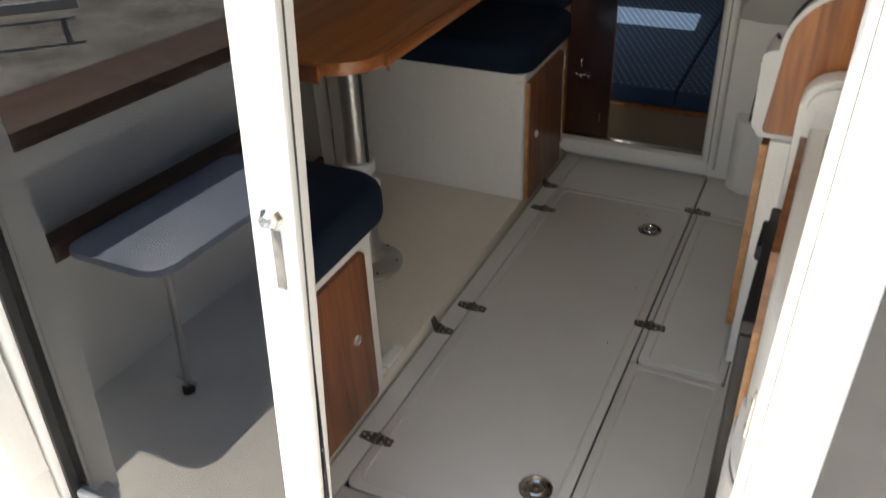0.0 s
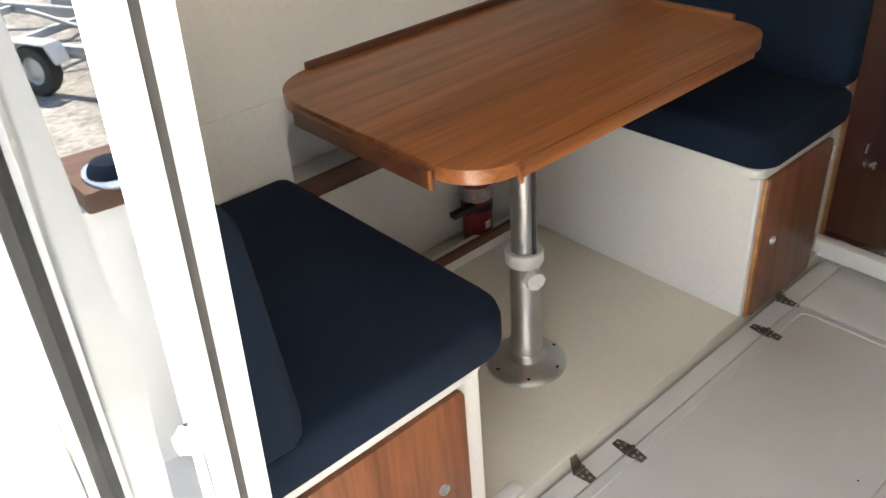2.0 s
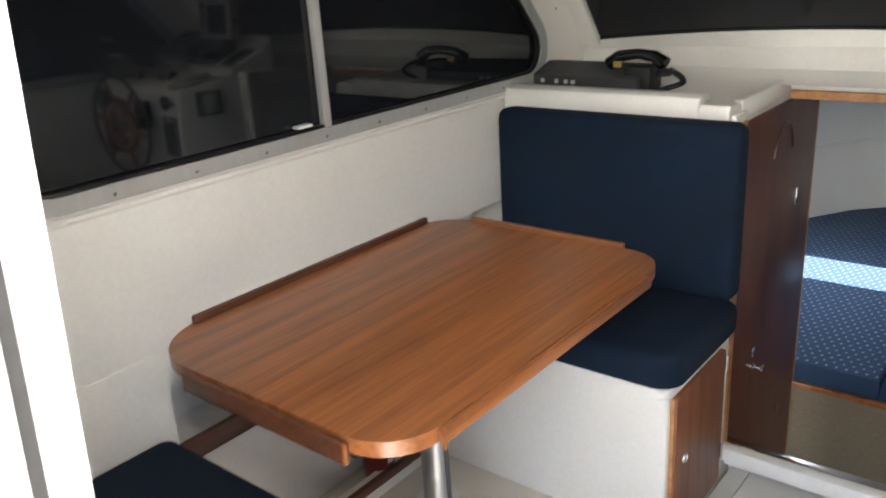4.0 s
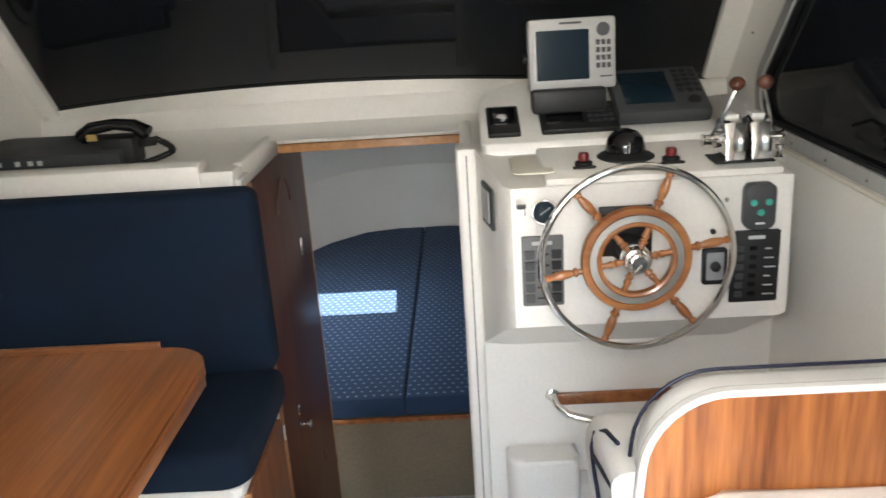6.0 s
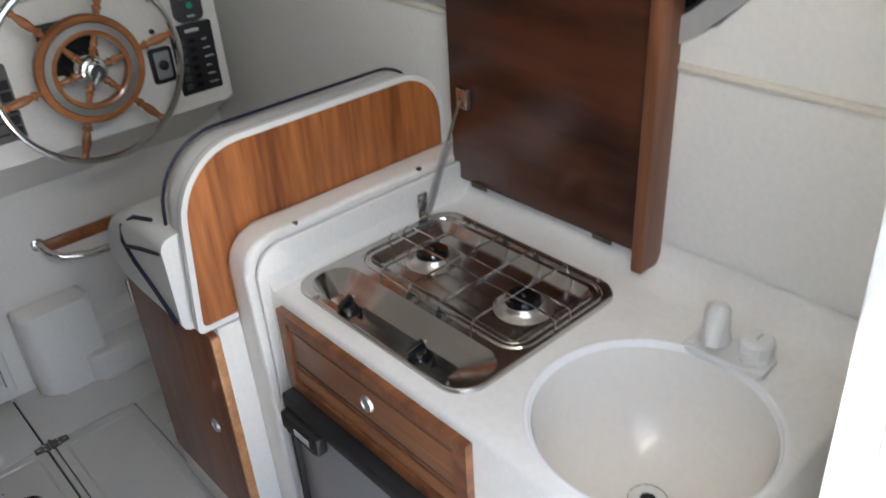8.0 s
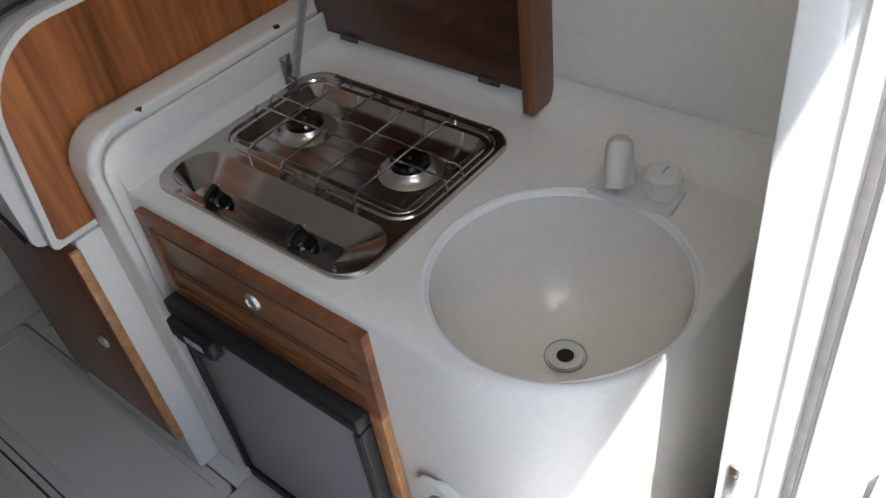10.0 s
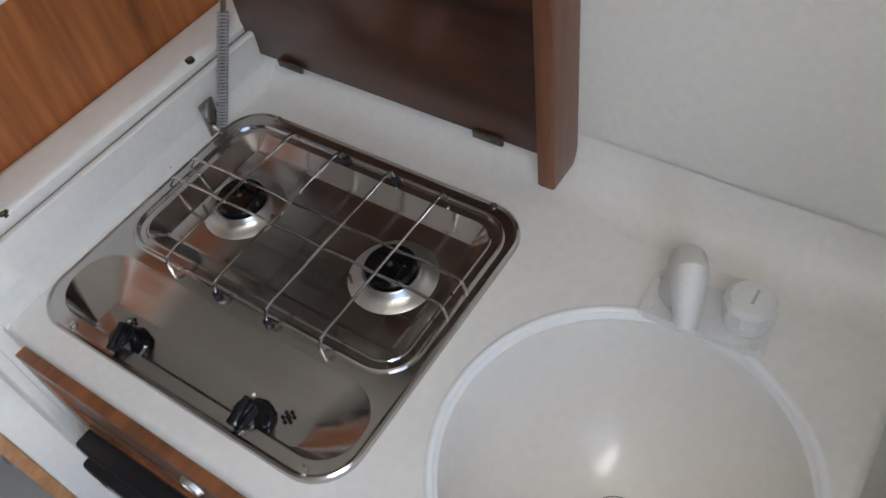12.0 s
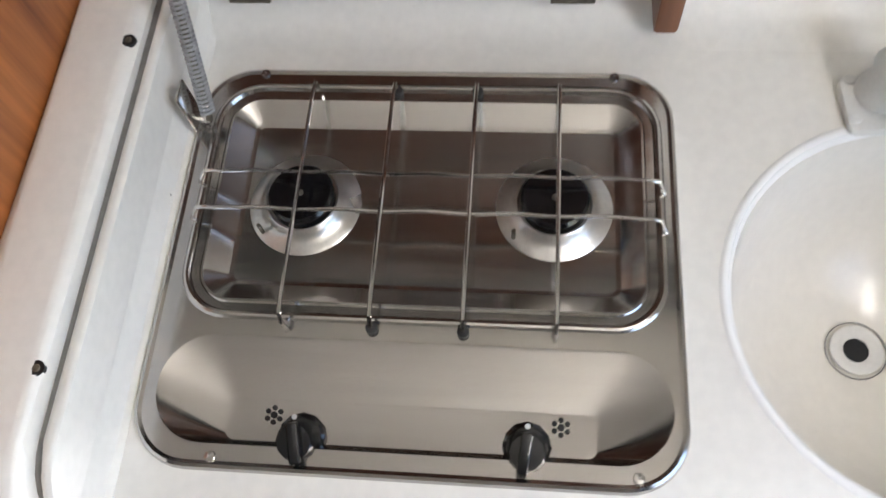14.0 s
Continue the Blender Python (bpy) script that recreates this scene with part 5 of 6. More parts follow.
# ---- helm console ----
con = thing("helm_console", (0.15, 2.95, 0.83), "white moulded helm console with switches and instruments", "console", kind="structure")
CF = 2.855
left_prof = [[(-0.264, 3.175, 0.665), (-0.264, 3.158, 1.262), (-0.264, 3.30, 1.262), (-0.264, 3.30, 0.665)],
             [(-0.260, 3.155, 0.680), (-0.260, 3.13, 1.255), (-0.260, 3.30, 1.262), (-0.260, 3.30, 0.680)],
             [(-0.205, CF + 0.02, 0.845), (-0.205, CF + 0.03, 1.222), (-0.205, 3.30, 1.262), (-0.205, 3.30, 0.845)],
             [(-0.185, CF, 0.855), (-0.185, CF + 0.012, 1.218), (-0.185, 3.30, 1.262), (-0.185, 3.30, 0.855)],
             [(0.478, CF, 0.855), (0.478, CF + 0.012, 1.218), (0.478, 3.30, 1.262), (0.478, 3.30, 0.855)],
             [(0.496, CF + 0.006, 0.86), (0.496, CF + 0.016, 1.216), (0.496, 3.30, 1.262), (0.496, 3.30, 0.86)],
             [(0.512, CF + 0.035, 0.875), (0.512, CF + 0.045, 1.205), (0.512, 3.30, 1.255), (0.512, 3.30, 0.875)],
             [(0.535, 3.15, 0.89), (0.535, 3.15, 1.19), (0.535, 3.30, 1.25), (0.535, 3.30, 0.89)],
             [(STBD - 0.002, 3.19, 0.89), (STBD - 0.002, 3.19, 1.19), (STBD - 0.002, 3.30, 1.25), (STBD - 0.002, 3.30, 0.89)]]
part("moulding", loft(left_prof), GEL, con)
part("under_slope", loft([[(-0.258, 3.199, 0.655), (-0.258, 3.199, 0.70), (-0.258, 3.16, 0.70)], [(-0.185, 3.199, 0.645), (-0.185, 3.199, 0.856), (-0.185, CF + 0.006, 0.853)], [(0.478, 3.199, 0.645), (0.478, 3.199, 0.856), (0.478, CF + 0.006, 0.853)], [(0.515, 3.199, 0.66), (0.515, 3.199, 0.876), (0.515, CF + 0.05, 0.872)], [(STBD - 0.002, 3.199, 0.70), (STBD - 0.002, 3.199, 0.88), (STBD - 0.002, 3.18, 0.88)]]), GEL, con)
# binnacle: raised instrument pod on top
pod_a = rounded(-0.245, 0.40, 3.13, 3.46, (0.02, 0.02, 0.05, 0.14), 6)
secs = [[(x, y, 1.236) for x, y in pod_a], [(x, y + 0.005, 1.27 + (y - 3.13) * 0.38) for x, y in pod_a], [(0.08 + (x - 0.08) * 0.97, 3.29 + (y - 3.29) * 0.95, 1.276 + (y - 3.13) * 0.38) for x, y in pod_a]]
part("instrument_pod", loft(secs), GEL, con, "sloping white instrument pod")
part("eyebrow", prism([(2.87, 1.20), (2.885, 1.232), (2.92, 1.245), (3.12, 1.262), (3.12, 1.20)], "x", -0.10, 0.478, 0.008), GEL, con)
part("finger_recess", prism(rounded(-0.175, -0.075, 2.90, 3.10, 0.02), "z", 1.243, 1.2475, 0.002), GEL_BEIGE, con)


def on_face(x0, x1, z0, z1, out, mat, name, parent, label="", r=0.004, y=CF):
    return part(name, prism(rounded(x0, x1, z0, z1, r), "y", y - out, y + 0.006, min(0.002, out / 3)), mat, parent, label)


# left switch panel
sp = thing("switch_panel", (-0.11, CF, 0.92), "grey rocker switch panel with printed labels on the console", "switch panel")
on_face(-0.165, -0.062, 0.915, 1.098, 0.004, MID_GREY, "plate", sp)
for i in range(5):
    z = 0.925 + i * 0.029
    on_face(-0.158, -0.134, z, z + 0.022, 0.009, DARK_GREY, "rocker", sp, "", 0.002)
    on_face(-0.092, -0.068, z, z + 0.022, 0.009, BLACK, "rocker", sp, "", 0.002)
    on_face(-0.129, -0.098, z + 0.008, z + 0.013, 0.0046, BLACK, "marking", sp, "", 0.001)
on_face(-0.14, -0.09, 1.076, 1.086, 0.0046, PRINT, "title", sp, "", 0.001)
# right switch panel
sp = thing("switch_panel", (0.41, CF, 0.90), "black switch panel with white lettering bars on the console", "switch panel")
on_face(0.350, 0.468, 0.897, 1.083, 0.004, BLACK, "plate", sp)
for i in range(6):
    z = 0.912 + i * 0.024
    on_face(0.362, 0.380, z, z + 0.014, 0.009, DARK_GREY, "rocker", sp, "", 0.002)
    on_face(0.432, 0.460 - 0.006 * (i % 3), z + 0.003, z + 0.006, 0.0046, PRINT, "marking", sp, "", 0.0005)
    on_face(0.395, 0.412, z + 0.002, z + 0.012, 0.007, BLACK_GLOSS, "fuse", sp, "", 0.002)
on_face(0.390, 0.430, 1.062, 1.071, 0.0046, PRINT, "title", sp, "", 0.001)
# control pad with three green keys
ap = thing("control_pad", (0.41, CF, 1.09), "dark grey control pad with three green keys", "control pad")
on_face(0.372, 0.445, 1.092, 1.205, 0.022, DARK_GREY, "case", ap, "", 0.018)
for x, z in ((0.391, 1.160), (0.427, 1.160), (0.409, 1.135)):
    part("key", lathe([(0.0085, 0), (0.008, -0.003), (0, -0.0035)], (x, CF - 0.022, z), "y", 16), GREEN_KEY, ap, "green rubber key")
on_face(0.398, 0.420, 1.105, 1.110, 0.0226, PRINT, "marking", ap, "", 0.001)
# ignition panel
ip = thing("ignition_panel", (0.31, CF, 0.95), "small ignition panel with a key switch", "ignition panel")
on_face(0.280, 0.340, 0.950, 1.042, 0.008, BLACK, "case", ip, "", 0.006)
on_face(0.289, 0.331, 0.962, 1.034, 0.010, FRIDGE, "plate", ip, "", 0.004)
part("key_switch", lathe([(0.013, 0), (0.012, -0.008), (0.005, -0.012), (0, -0.012)], (0.310, CF - 0.010, 0.998), "y", 16), BLACK, ip)
# round gauge, key, buttons
ga = thing("gauge", (-0.108, CF, 1.16), "round black dial gauge with a chrome bezel", "gauge")
part("bezel", lathe([(0.030, 0.004), (0.033, -0.006), (0.031, -0.012), (0.027, -0.012), (0.026, -0.008)], (-0.108, CF, 1.162), "y", 32), CHROME, ga)
part("dial", lathe([(0.0265, -0.007), (0, -0.0075)], (-0.108, CF, 1.162), "y", 32), SCREEN, ga, "dark dial face")
part("needle", turned(box(-0.109, -0.107, CF - 0.0086, CF - 0.0080, 1.150, 1.180), (-0.108, CF, 1.162), 0, 55, 0), PRINT, ga)
ky = thing("key_switch", (-0.165, CF, 1.165), "small chrome key switch beside the gauge", "switch")
part("barrel", lathe([(0.010, 0.004), (0.010, -0.005), (0, -0.006)], (-0.162, CF, 1.160), "y", 16), CHROME, ky)
part("key", box(-0.174, -0.152, CF - 0.016, CF - 0.007, 1.174, 1.184, 0.001), DARK_GREY, ky)
for x in (0.312, 0.334):
    solo("button", lathe([(0.0055, 0.003), (0.0055, -0.004), (0, -0.005)], (x, CF + 0.004, 1.165), "y", 12), CHROME, "small chrome button on the console", "button", "console buttons")
solo("socket", lathe([(0.007, 0.003), (0.007, -0.003), (0, -0.001)], (0.305, CF + 0.003, 1.085), "y", 12), BLACK, "small black hole in the console face", "socket")
vt = thing("side_vent", (-0.235, 3.0, 1.1), "grey flush plate on the console side", "plate")
bm = prism(rounded(-0.06, 0.06, -0.055, 0.055, 0.006), "x", -0.006, 0.0, 0.001)
moved(bm, Matrix.Translation((-0.236, 2.995, 1.145)) @ pose(0, 0, 0, 0, 0, 11))
part("plate", bm, DARK_GREY, vt)
bm = prism(rounded(-0.03, 0.045, -0.042, 0.042, 0.004), "x", -0.009, -0.0062, 0.001)
moved(bm, Matrix.Translation((-0.236, 2.995, 1.145)) @ pose(0, 0, 0, 0, 0, 11))
part("insert", bm, GREY_PLASTIC, vt, "paler grey insert")

# dash instruments
def tilted(x, y, z, ang, bm):
    return moved(bm, Matrix.Translation((x, y, z)) @ pose(0, 0, 0, ang))


SL = math.degrees(math.atan(0.38))
mp3 = thing("stereo_control", (-0.18, 3.2, 1.3), "small square black stereo control with a knob", "stereo control")
part("case", tilted(-0.180, 3.235, 1.313, SL, box(-0.045, 0.045, -0.075, 0.075, 0.0, 0.016, 0.005)), BLACK, mp3)
part("face", tilted(-0.180, 3.235, 1.313, SL, box(-0.036, 0.036, -0.03, 0.062, 0.0162, 0.018, 0.001)), BLACK_GLOSS, mp3)
part("dial", tilted(-0.180, 3.235, 1.313, SL, lathe([(0.016, 0.018), (0.015, 0.026), (0, 0.027)], (0, -0.004, 0), "z", 20)), CHROME, mp3, "silver knob")
vh = thing("radio_unit", (0.03, 3.2, 1.3), "flat black marine radio with keypad", "radio")
part("case", tilted(0.030, 3.235, 1.313, SL, box(-0.108, 0.108, -0.075, 0.070, 0.0, 0.018, 0.006)), BLACK, vh)
part("display", tilted(0.030, 3.235, 1.313, SL, box(-0.09, 0.012, -0.045, 0.05, 0.0182, 0.0195, 0.002)), BLACK_GLOSS, vh, "dark glossy display")
for i in range(4):
    for j in range(4):
        part("key", tilted(0.030, 3.235, 1.313, SL, box(0.026 + i * 0.019, 0.040 + i * 0.019, -0.045 + j * 0.026, -0.030 + j * 0.026, 0.0182, 0.0212, 0.002)), DARK_GREY, vh)
fs = thing("fish_finder", (0.24, 3.25, 1.32), "dark grey echo sounder screen lying on the dash", "echo sounder")
part("case", tilted(0.255, 3.27, 1.345, 24, box(-0.125, 0.130, -0.115, 0.115, 0.0, 0.045, 0.012)), DARK_GREY, fs)
part("display", tilted(0.255, 3.27, 1.345, 24, box(-0.10, 0.035, -0.075, 0.085, 0.0452, 0.047, 0.003)), SCREEN, fs, "dark display glass")
for i in range(3):
    for j in range(5):
        part("key", tilted(0.255, 3.27, 1.345, 24, box(0.052 + i * 0.024, 0.070 + i * 0.024, -0.03 + j * 0.026, -0.014 + j * 0.026, 0.0452, 0.049, 0.002)), BLACK, fs)
part("pad", tilted(0.255, 3.27, 1.345, 24, lathe([(0.018, 0.0452), (0.017, 0.050), (0, 0.051)], (0.088, -0.068, 0), "z", 16)), BLACK, fs)
pl = thing("chart_plotter", (0.02, 3.26, 1.38), "silver-grey chart plotter on a black bracket", "plotter")
part("bracket", box(-0.095, 0.11, 3.225, 3.30, 1.335, 1.40, 0.008), BLACK, pl, "black tilt bracket")
TP = (0.018, 3.262, 1.395)
part("case", tilted(*TP, -6, box(-0.118, 0.126, 0.0, 0.055, 0.0, 0.195, 0.010)), GREY_PLASTIC, pl)
part("bezel", tilted(*TP, -6, ring(rounded(-0.104, 0.058, 0.020, 0.170, 0.006), rounded(-0.097, 0.051, 0.027, 0.163, 0.004), "y", -0.004, 0.001)), GREY_PLASTIC, pl)
part("display", tilted(*TP, -6, box(-0.098, 0.052, -0.0015, 0.0008, 0.026, 0.164)), SCREEN, pl, "dark blue-grey display")
part("pad", tilted(*TP, -6, lathe([(0.019, 0.0), (0.018, -0.005), (0, -0.006)], (0.091, 0.0, 0.160), "y", 20)), DARK_GREY, pl, "round cursor pad")
for i in range(3):
    for j in range(4):
        part("key", tilted(*TP, -6, box(0.070 + i * 0.015, 0.081 + i * 0.015, -0.004, 0.001, 0.055 + j * 0.021, 0.069 + j * 0.021, 0.002)), DARK_GREY, pl)
part("badge", tilted(*TP, -6, box(-0.03, 0.03, -0.001, 0.0005, 0.178, 0.184)), DARK_GREY, pl)
part("badge", tilted(*TP, -6, box(0.08, 0.115, -0.001, 0.0005, 0.030, 0.034)), DARK_GREY, pl)
part("side_knob", tilted(*TP, -6, lathe([(0.014, 0.0), (0.012, -0.012), (0, -0.013)], (-0.118, 0.03, 0.09), "x", 12)), BLACK, pl)
# compass
cp = thing("compass", (0.12, 3.02, 1.25), "black dome steering compass on the console top", "compass")
part("base", lathe([(0.075, 1.2455), (0.074, 1.253), (0.058, 1.262), (0.052, 1.266)], (0.120, 3.015, 0), "z", 32), BLACK, cp, "black flanged base")
part("dome", lathe([(0.050, 1.262), (0.050, 1.28), (0.044, 1.30), (0.030, 1.315), (0.012, 1.322), (0, 1.323)], (0.120, 3.015, 0), "z", 32), BLACK_GLOSS, cp, "glossy dark dome")
part("lubber_line", box(0.1192, 0.1208, 2.962, 2.9655, 1.268, 1.295), PRINT, cp)
# kill switch buttons in the shade of the wheel
for x, lab in ((0.004, "red push button on a black collar"), (0.222, "red push button on a black collar")):
    rb = thing("stop_button", (x, 2.95, 1.25), lab, "button", "stop buttons")
    part("collar", lathe([(0.022, 1.246), (0.022, 1.256), (0.012, 1.260)], (x, 2.955, 0), "z", 20), BLACK, rb)
    part("cap", lathe([(0.013, 1.258), (0.014, 1.272), (0.011, 1.279), (0, 1.281)], (x, 2.955, 0), "z", 20), RED, rb, "red plastic cap")
    part("tag", box(x - 0.032, x + 0.026, 2.915, 2.93, 1.246, 1.252, 0.003), BLACK, rb)
# twin engine controls
th = thing("throttle_control", (0.38, 2.98, 1.25), "chromed twin-lever engine control with brown ball knobs", "engine control")
for k, x in enumerate((0.355, 0.418)):
    hou = part("housing", prism([(2.945, 1.246), (3.055, 1.246), (3.055, 1.30), (3.035, 1.345), (3.00, 1.358), (2.965, 1.345), (2.945, 1.30)], "x", x - 0.025, x + 0.025, 0.006), CHROME, th, "chromed housing")
    part("quadrant", box(x - 0.017, x + 0.017, 2.985, 3.035, 1.345, 1.3635, 0.004), WHITE_PLASTIC, hou)
    s = -1 if k == 0 else 1
    part("pivot", lathe([(0.022, 0), (0.022, s * 0.012), (0.013, s * 0.020), (0.013, s * 0.036), (0.018, s * 0.042), (0, s * 0.045)], (x + s * 0.025, 3.0, 1.297), "x", 16), CHROME, th, "chromed pivot boss")
    k0 = Vector((x + s * 0.045, 3.0, 1.30))
    k1 = Vector((0.358 if k == 0 else 0.425, 2.975, 1.432))
    part("lever", tube([k0, k0.lerp(k1, 0.5) + Vector((0, -0.006, 0)), k1], 0.0055, 8), CHROME, th, "slim chromed lever")
    part("ball", lathe([(0, -0.019), (0.010, -0.016), (0.017, -0.008), (0.0195, 0), (0.017, 0.009), (0.010, 0.016), (0, 0.019)], k1 + Vector((0, -0.003, 0.012)), "z", 20), surface("brown_knob", (0.10, 0.035, 0.02), 0.3, 0.1), th, "brown ball knob")
part("plinth", box(0.305, 0.448, 2.935, 3.065, 1.2455, 1.2505, 0.002), BLACK, th)
part("cable", tube([(0.42, 3.06, 1.27), (0.45, 3.12, 1.30), (0.46, 3.2, 1.27)], 0.005, 8), BLACK, th)
for piece in th.children_recursive:
    piece.data.transform(Matrix.Translation((0.008, -0.05, 0)) @ Matrix.Diagonal((1, 1, 0.94, 1)))
pin = thing("bollard_pin", (0.475, 2.93, 1.245), "small chrome mushroom pin on the dash", "pin")
part("stem", lathe([(0.010, 1.2455), (0.006, 1.251), (0.006, 1.265), (0.010, 1.268), (0.010, 1.275), (0, 1.276)], (0.482, 2.935, 0), "z", 16), CHROME, pin)

# the wheel: steel rim, turned teak spokes and ring
WX, WY, WZ = 0.092, 2.735, 1.068
wh = thing("steering_wheel", (WX, WY, WZ), "teak spoked steering wheel inside a stainless steel rim", "steering wheel")
part("rim", tube([(WX + 0.222 * math.cos(a), WY, WZ + 0.222 * math.sin(a)) for a in np.linspace(0, 2 * math.pi, 64, endpoint=False)], 0.0085, 10, True), CHROME, wh, "polished stainless steel rim tube")
WHEEL_WOOD = wood("wheel_teak", (0.22, 0.075, 0.025), (0.42, 0.17, 0.06), "x", 0.3, 40, 0.4)
part("outer_ring", lathe([(0.1255, -0.010), (0.128, -0.004), (0.128, 0.010), (0.109, 0.010), (0.109, -0.006), (0.112, -0.010), (0.1255, -0.010)], (WX, WY, WZ), "y", 64), WHEEL_WOOD, wh, "turned teak ring")
part("metal_band", lathe([(0.1088, 0.008), (0.1088, -0.0085), (0.093, -0.0085), (0.093, 0.008), (0.1088, 0.008)], (WX, WY, WZ), "y", 64), ALU, wh, "dull metal inlay band")
part("inner_ring", lathe([(0.0928, 0.010), (0.0928, -0.010), (0.088, -0.013), (0.082, -0.010), (0.082, 0.010), (0.0928, 0.010)], (WX, WY, WZ), "y", 64), WHEEL_WOOD, wh)
part("hub", lathe([(0.034, 0.02), (0.034, -0.012), (0.030, -0.018), (0.024, -0.020), (0.022, -0.034), (0.018, -0.036), (0, -0.036)], (WX, WY, WZ), "y", 32), CHROME, wh, "chromed hub with a grey cap")
part("hub_cap", lathe([(0.0175, -0.0362), (0.0165, -0.039), (0, -0.0395)], (WX, WY, WZ), "y", 24), DARK_GREY, wh)
part("hub_lever", turned(box(WX - 0.003, WX + 0.003, WY - 0.052, WY - 0.038, WZ - 0.028, WZ + 0.004, 0.001), (WX, WY, WZ), 0, 40, 0), CHROME, wh)
prof = [(0.030, 0.0075), (0.040, 0.0075), (0.046, 0.011), (0.052, 0.0065), (0.058, 0.0095), (0.070, 0.0065), (0.082, 0.008)]
prof2 = [(0.127, 0.0075), (0.137, 0.0075), (0.140, 0.011), (0.146, 0.011), (0.149, 0.007), (0.160, 0.010), (0.178, 0.0115), (0.196, 0.009), (0.203, 0.0065), (0.209, 0.0095), (0.215, 0.008)]
for i in range(6):
    a = radians(10 + 60 * i)
    d = Vector((math.cos(a), 0, math.sin(a)))
    c = Vector((WX, WY, WZ))
    part("spoke", tube([c + d * r for r, _ in prof2], [q for _, q in prof2], 12), WHEEL_WOOD, wh, "turned teak spoke")
    part("inner_spoke", tube([c + d * r for r, _ in prof], [q for _, q in prof], 12), WHEEL_WOOD, wh)
part("column", lathe([(0.03, 0.02), (0.03, 0.11), (0.045, 0.115), (0.045, 0.126)], (WX, WY, WZ), "y", 24), BLACK, wh, "black steering column")
part("backplate", box(WX - 0.068, WX + 0.062, CF - 0.010, CF - 0.0005, WZ - 0.030, WZ + 0.098, 0.004), BLACK, wh, "black helm back plate")

# grab rail and footwell mouldings
gr = thing("grab_rail", (0.05, 3.17, 0.44), "curved chrome grab rail with a dark teak backing", "grab rail")
part("backing", box(-0.045, 0.36, 3.186, 3.1995, 0.435, 0.475, 0.004), TEAK, gr, "dark teak backing strip")
part("rail", tube([(-0.060, 3.185, 0.470), (-0.050, 3.150, 0.455), (-0.020, 3.128, 0.435), (0.06, 3.115, 0.418), (0.22, 3.112, 0.415), (0.34, 3.13, 0.43), (0.36, 3.185, 0.45)], 0.0115, 12), CHROME, gr, "polished bent tube")
part("flange", lathe([(0.021, 0), (0.021, -0.006), (0.014, -0.009), (0, -0.009)], (-0.060, 3.1985, 0.468), "y", 20), CHROME, gr)
foot = prism(rounded(-0.210, 0.010, 3.090, 3.199, (0.055, 0.02, 0.0, 0.0)), "z", 0.0005, 0.30, 0.024, seg=4)
setting("footwell_post", foot, GEL, "rounded white moulded post beside the footwell")
setting("footwell_step", prism(rounded(-0.060, STBD - 0.003, 3.060, 3.199, (0.03, 0.0, 0.0, 0.0)), "z", 0.0005, 0.105, 0.02, seg=3), GEL, "white moulded footwell step under the helm")
setting("footwell_rest", prism([(3.199, 0.106), (3.15, 0.106), (3.145, 0.12), (3.145, 0.17), (3.16, 0.185), (3.199, 0.19)], "x", 0.011, STBD - 0.003, 0.006), GEL, "white moulded foot rest under the helm")

# handset and old radio on the dash shelf
rd = thing("telephone_radio", (-1.55, 3.42, 1.24), "old dark radio with a telephone handset and coiled cord", "radio")
body = prism([(3.30, 1.2405), (3.47, 1.2405), (3.47, 1.315), (3.40, 1.322), (3.30, 1.285)], "x", -1.725, -1.30, 0.005)
part("body", turned(body, (-1.5, 3.38, 1.24), 0, 0, -4), DARK_GREY, rd, "long dark grey radio body")
for i, x in enumerate((-1.68, -1.62, -1.58, -1.55)):
    part("marking", turned(box(x - 0.008, x + 0.008, 3.2985, 3.2997, 1.258, 1.272), (-1.5, 3.38, 1.24), 0, 0, -4), PRINT, rd)
hs_pts = [(-1.44, 3.36, 1.325), (-1.40, 3.35, 1.352), (-1.33, 3.345, 1.362), (-1.27, 3.34, 1.355), (-1.23, 3.335, 1.330)]
part("handset", tube(hs_pts, [0.024, 0.020, 0.017, 0.020, 0.025], 14), BLACK_GLOSS, rd, "black telephone handset")
part("earpiece", lathe([(0.026, 0), (0.028, 0.012), (0.020, 0.022), (0, 0.024)], (-1.235, 3.335, 1.295), "z", 20), BLACK, rd)
part("cradle", box(-1.37, -1.27, 3.31, 3.40, 1.2405, 1.325, 0.012), BLACK, rd)
part("plate", box(-1.41, -1.38, 3.322, 3.326, 1.318, 1.338), surface("brass_plate", (0.55, 0.42, 0.15), 0.4, 0.2, 80, 20, 0, 0.8), rd, "small yellow plate")
pts = []
for i in range(140):
    f = i / 139
    a = i * 0.9
    c = Vector((-1.21 + 0.055 * math.sin(f * 3.0), 3.33 - 0.02 * f, 1.315 - 0.066 * f)) + Vector((-0.10 * max(0, f - 0.55), -0.02 * f, 0))
    pts.append(c + 0.0075 * Vector((math.cos(a), math.sin(a) * 0.6, math.sin(a) * 0.8)))
part("cord", tube(pts, 0.0034, 5), BLACK, rd, "black coiled cord")

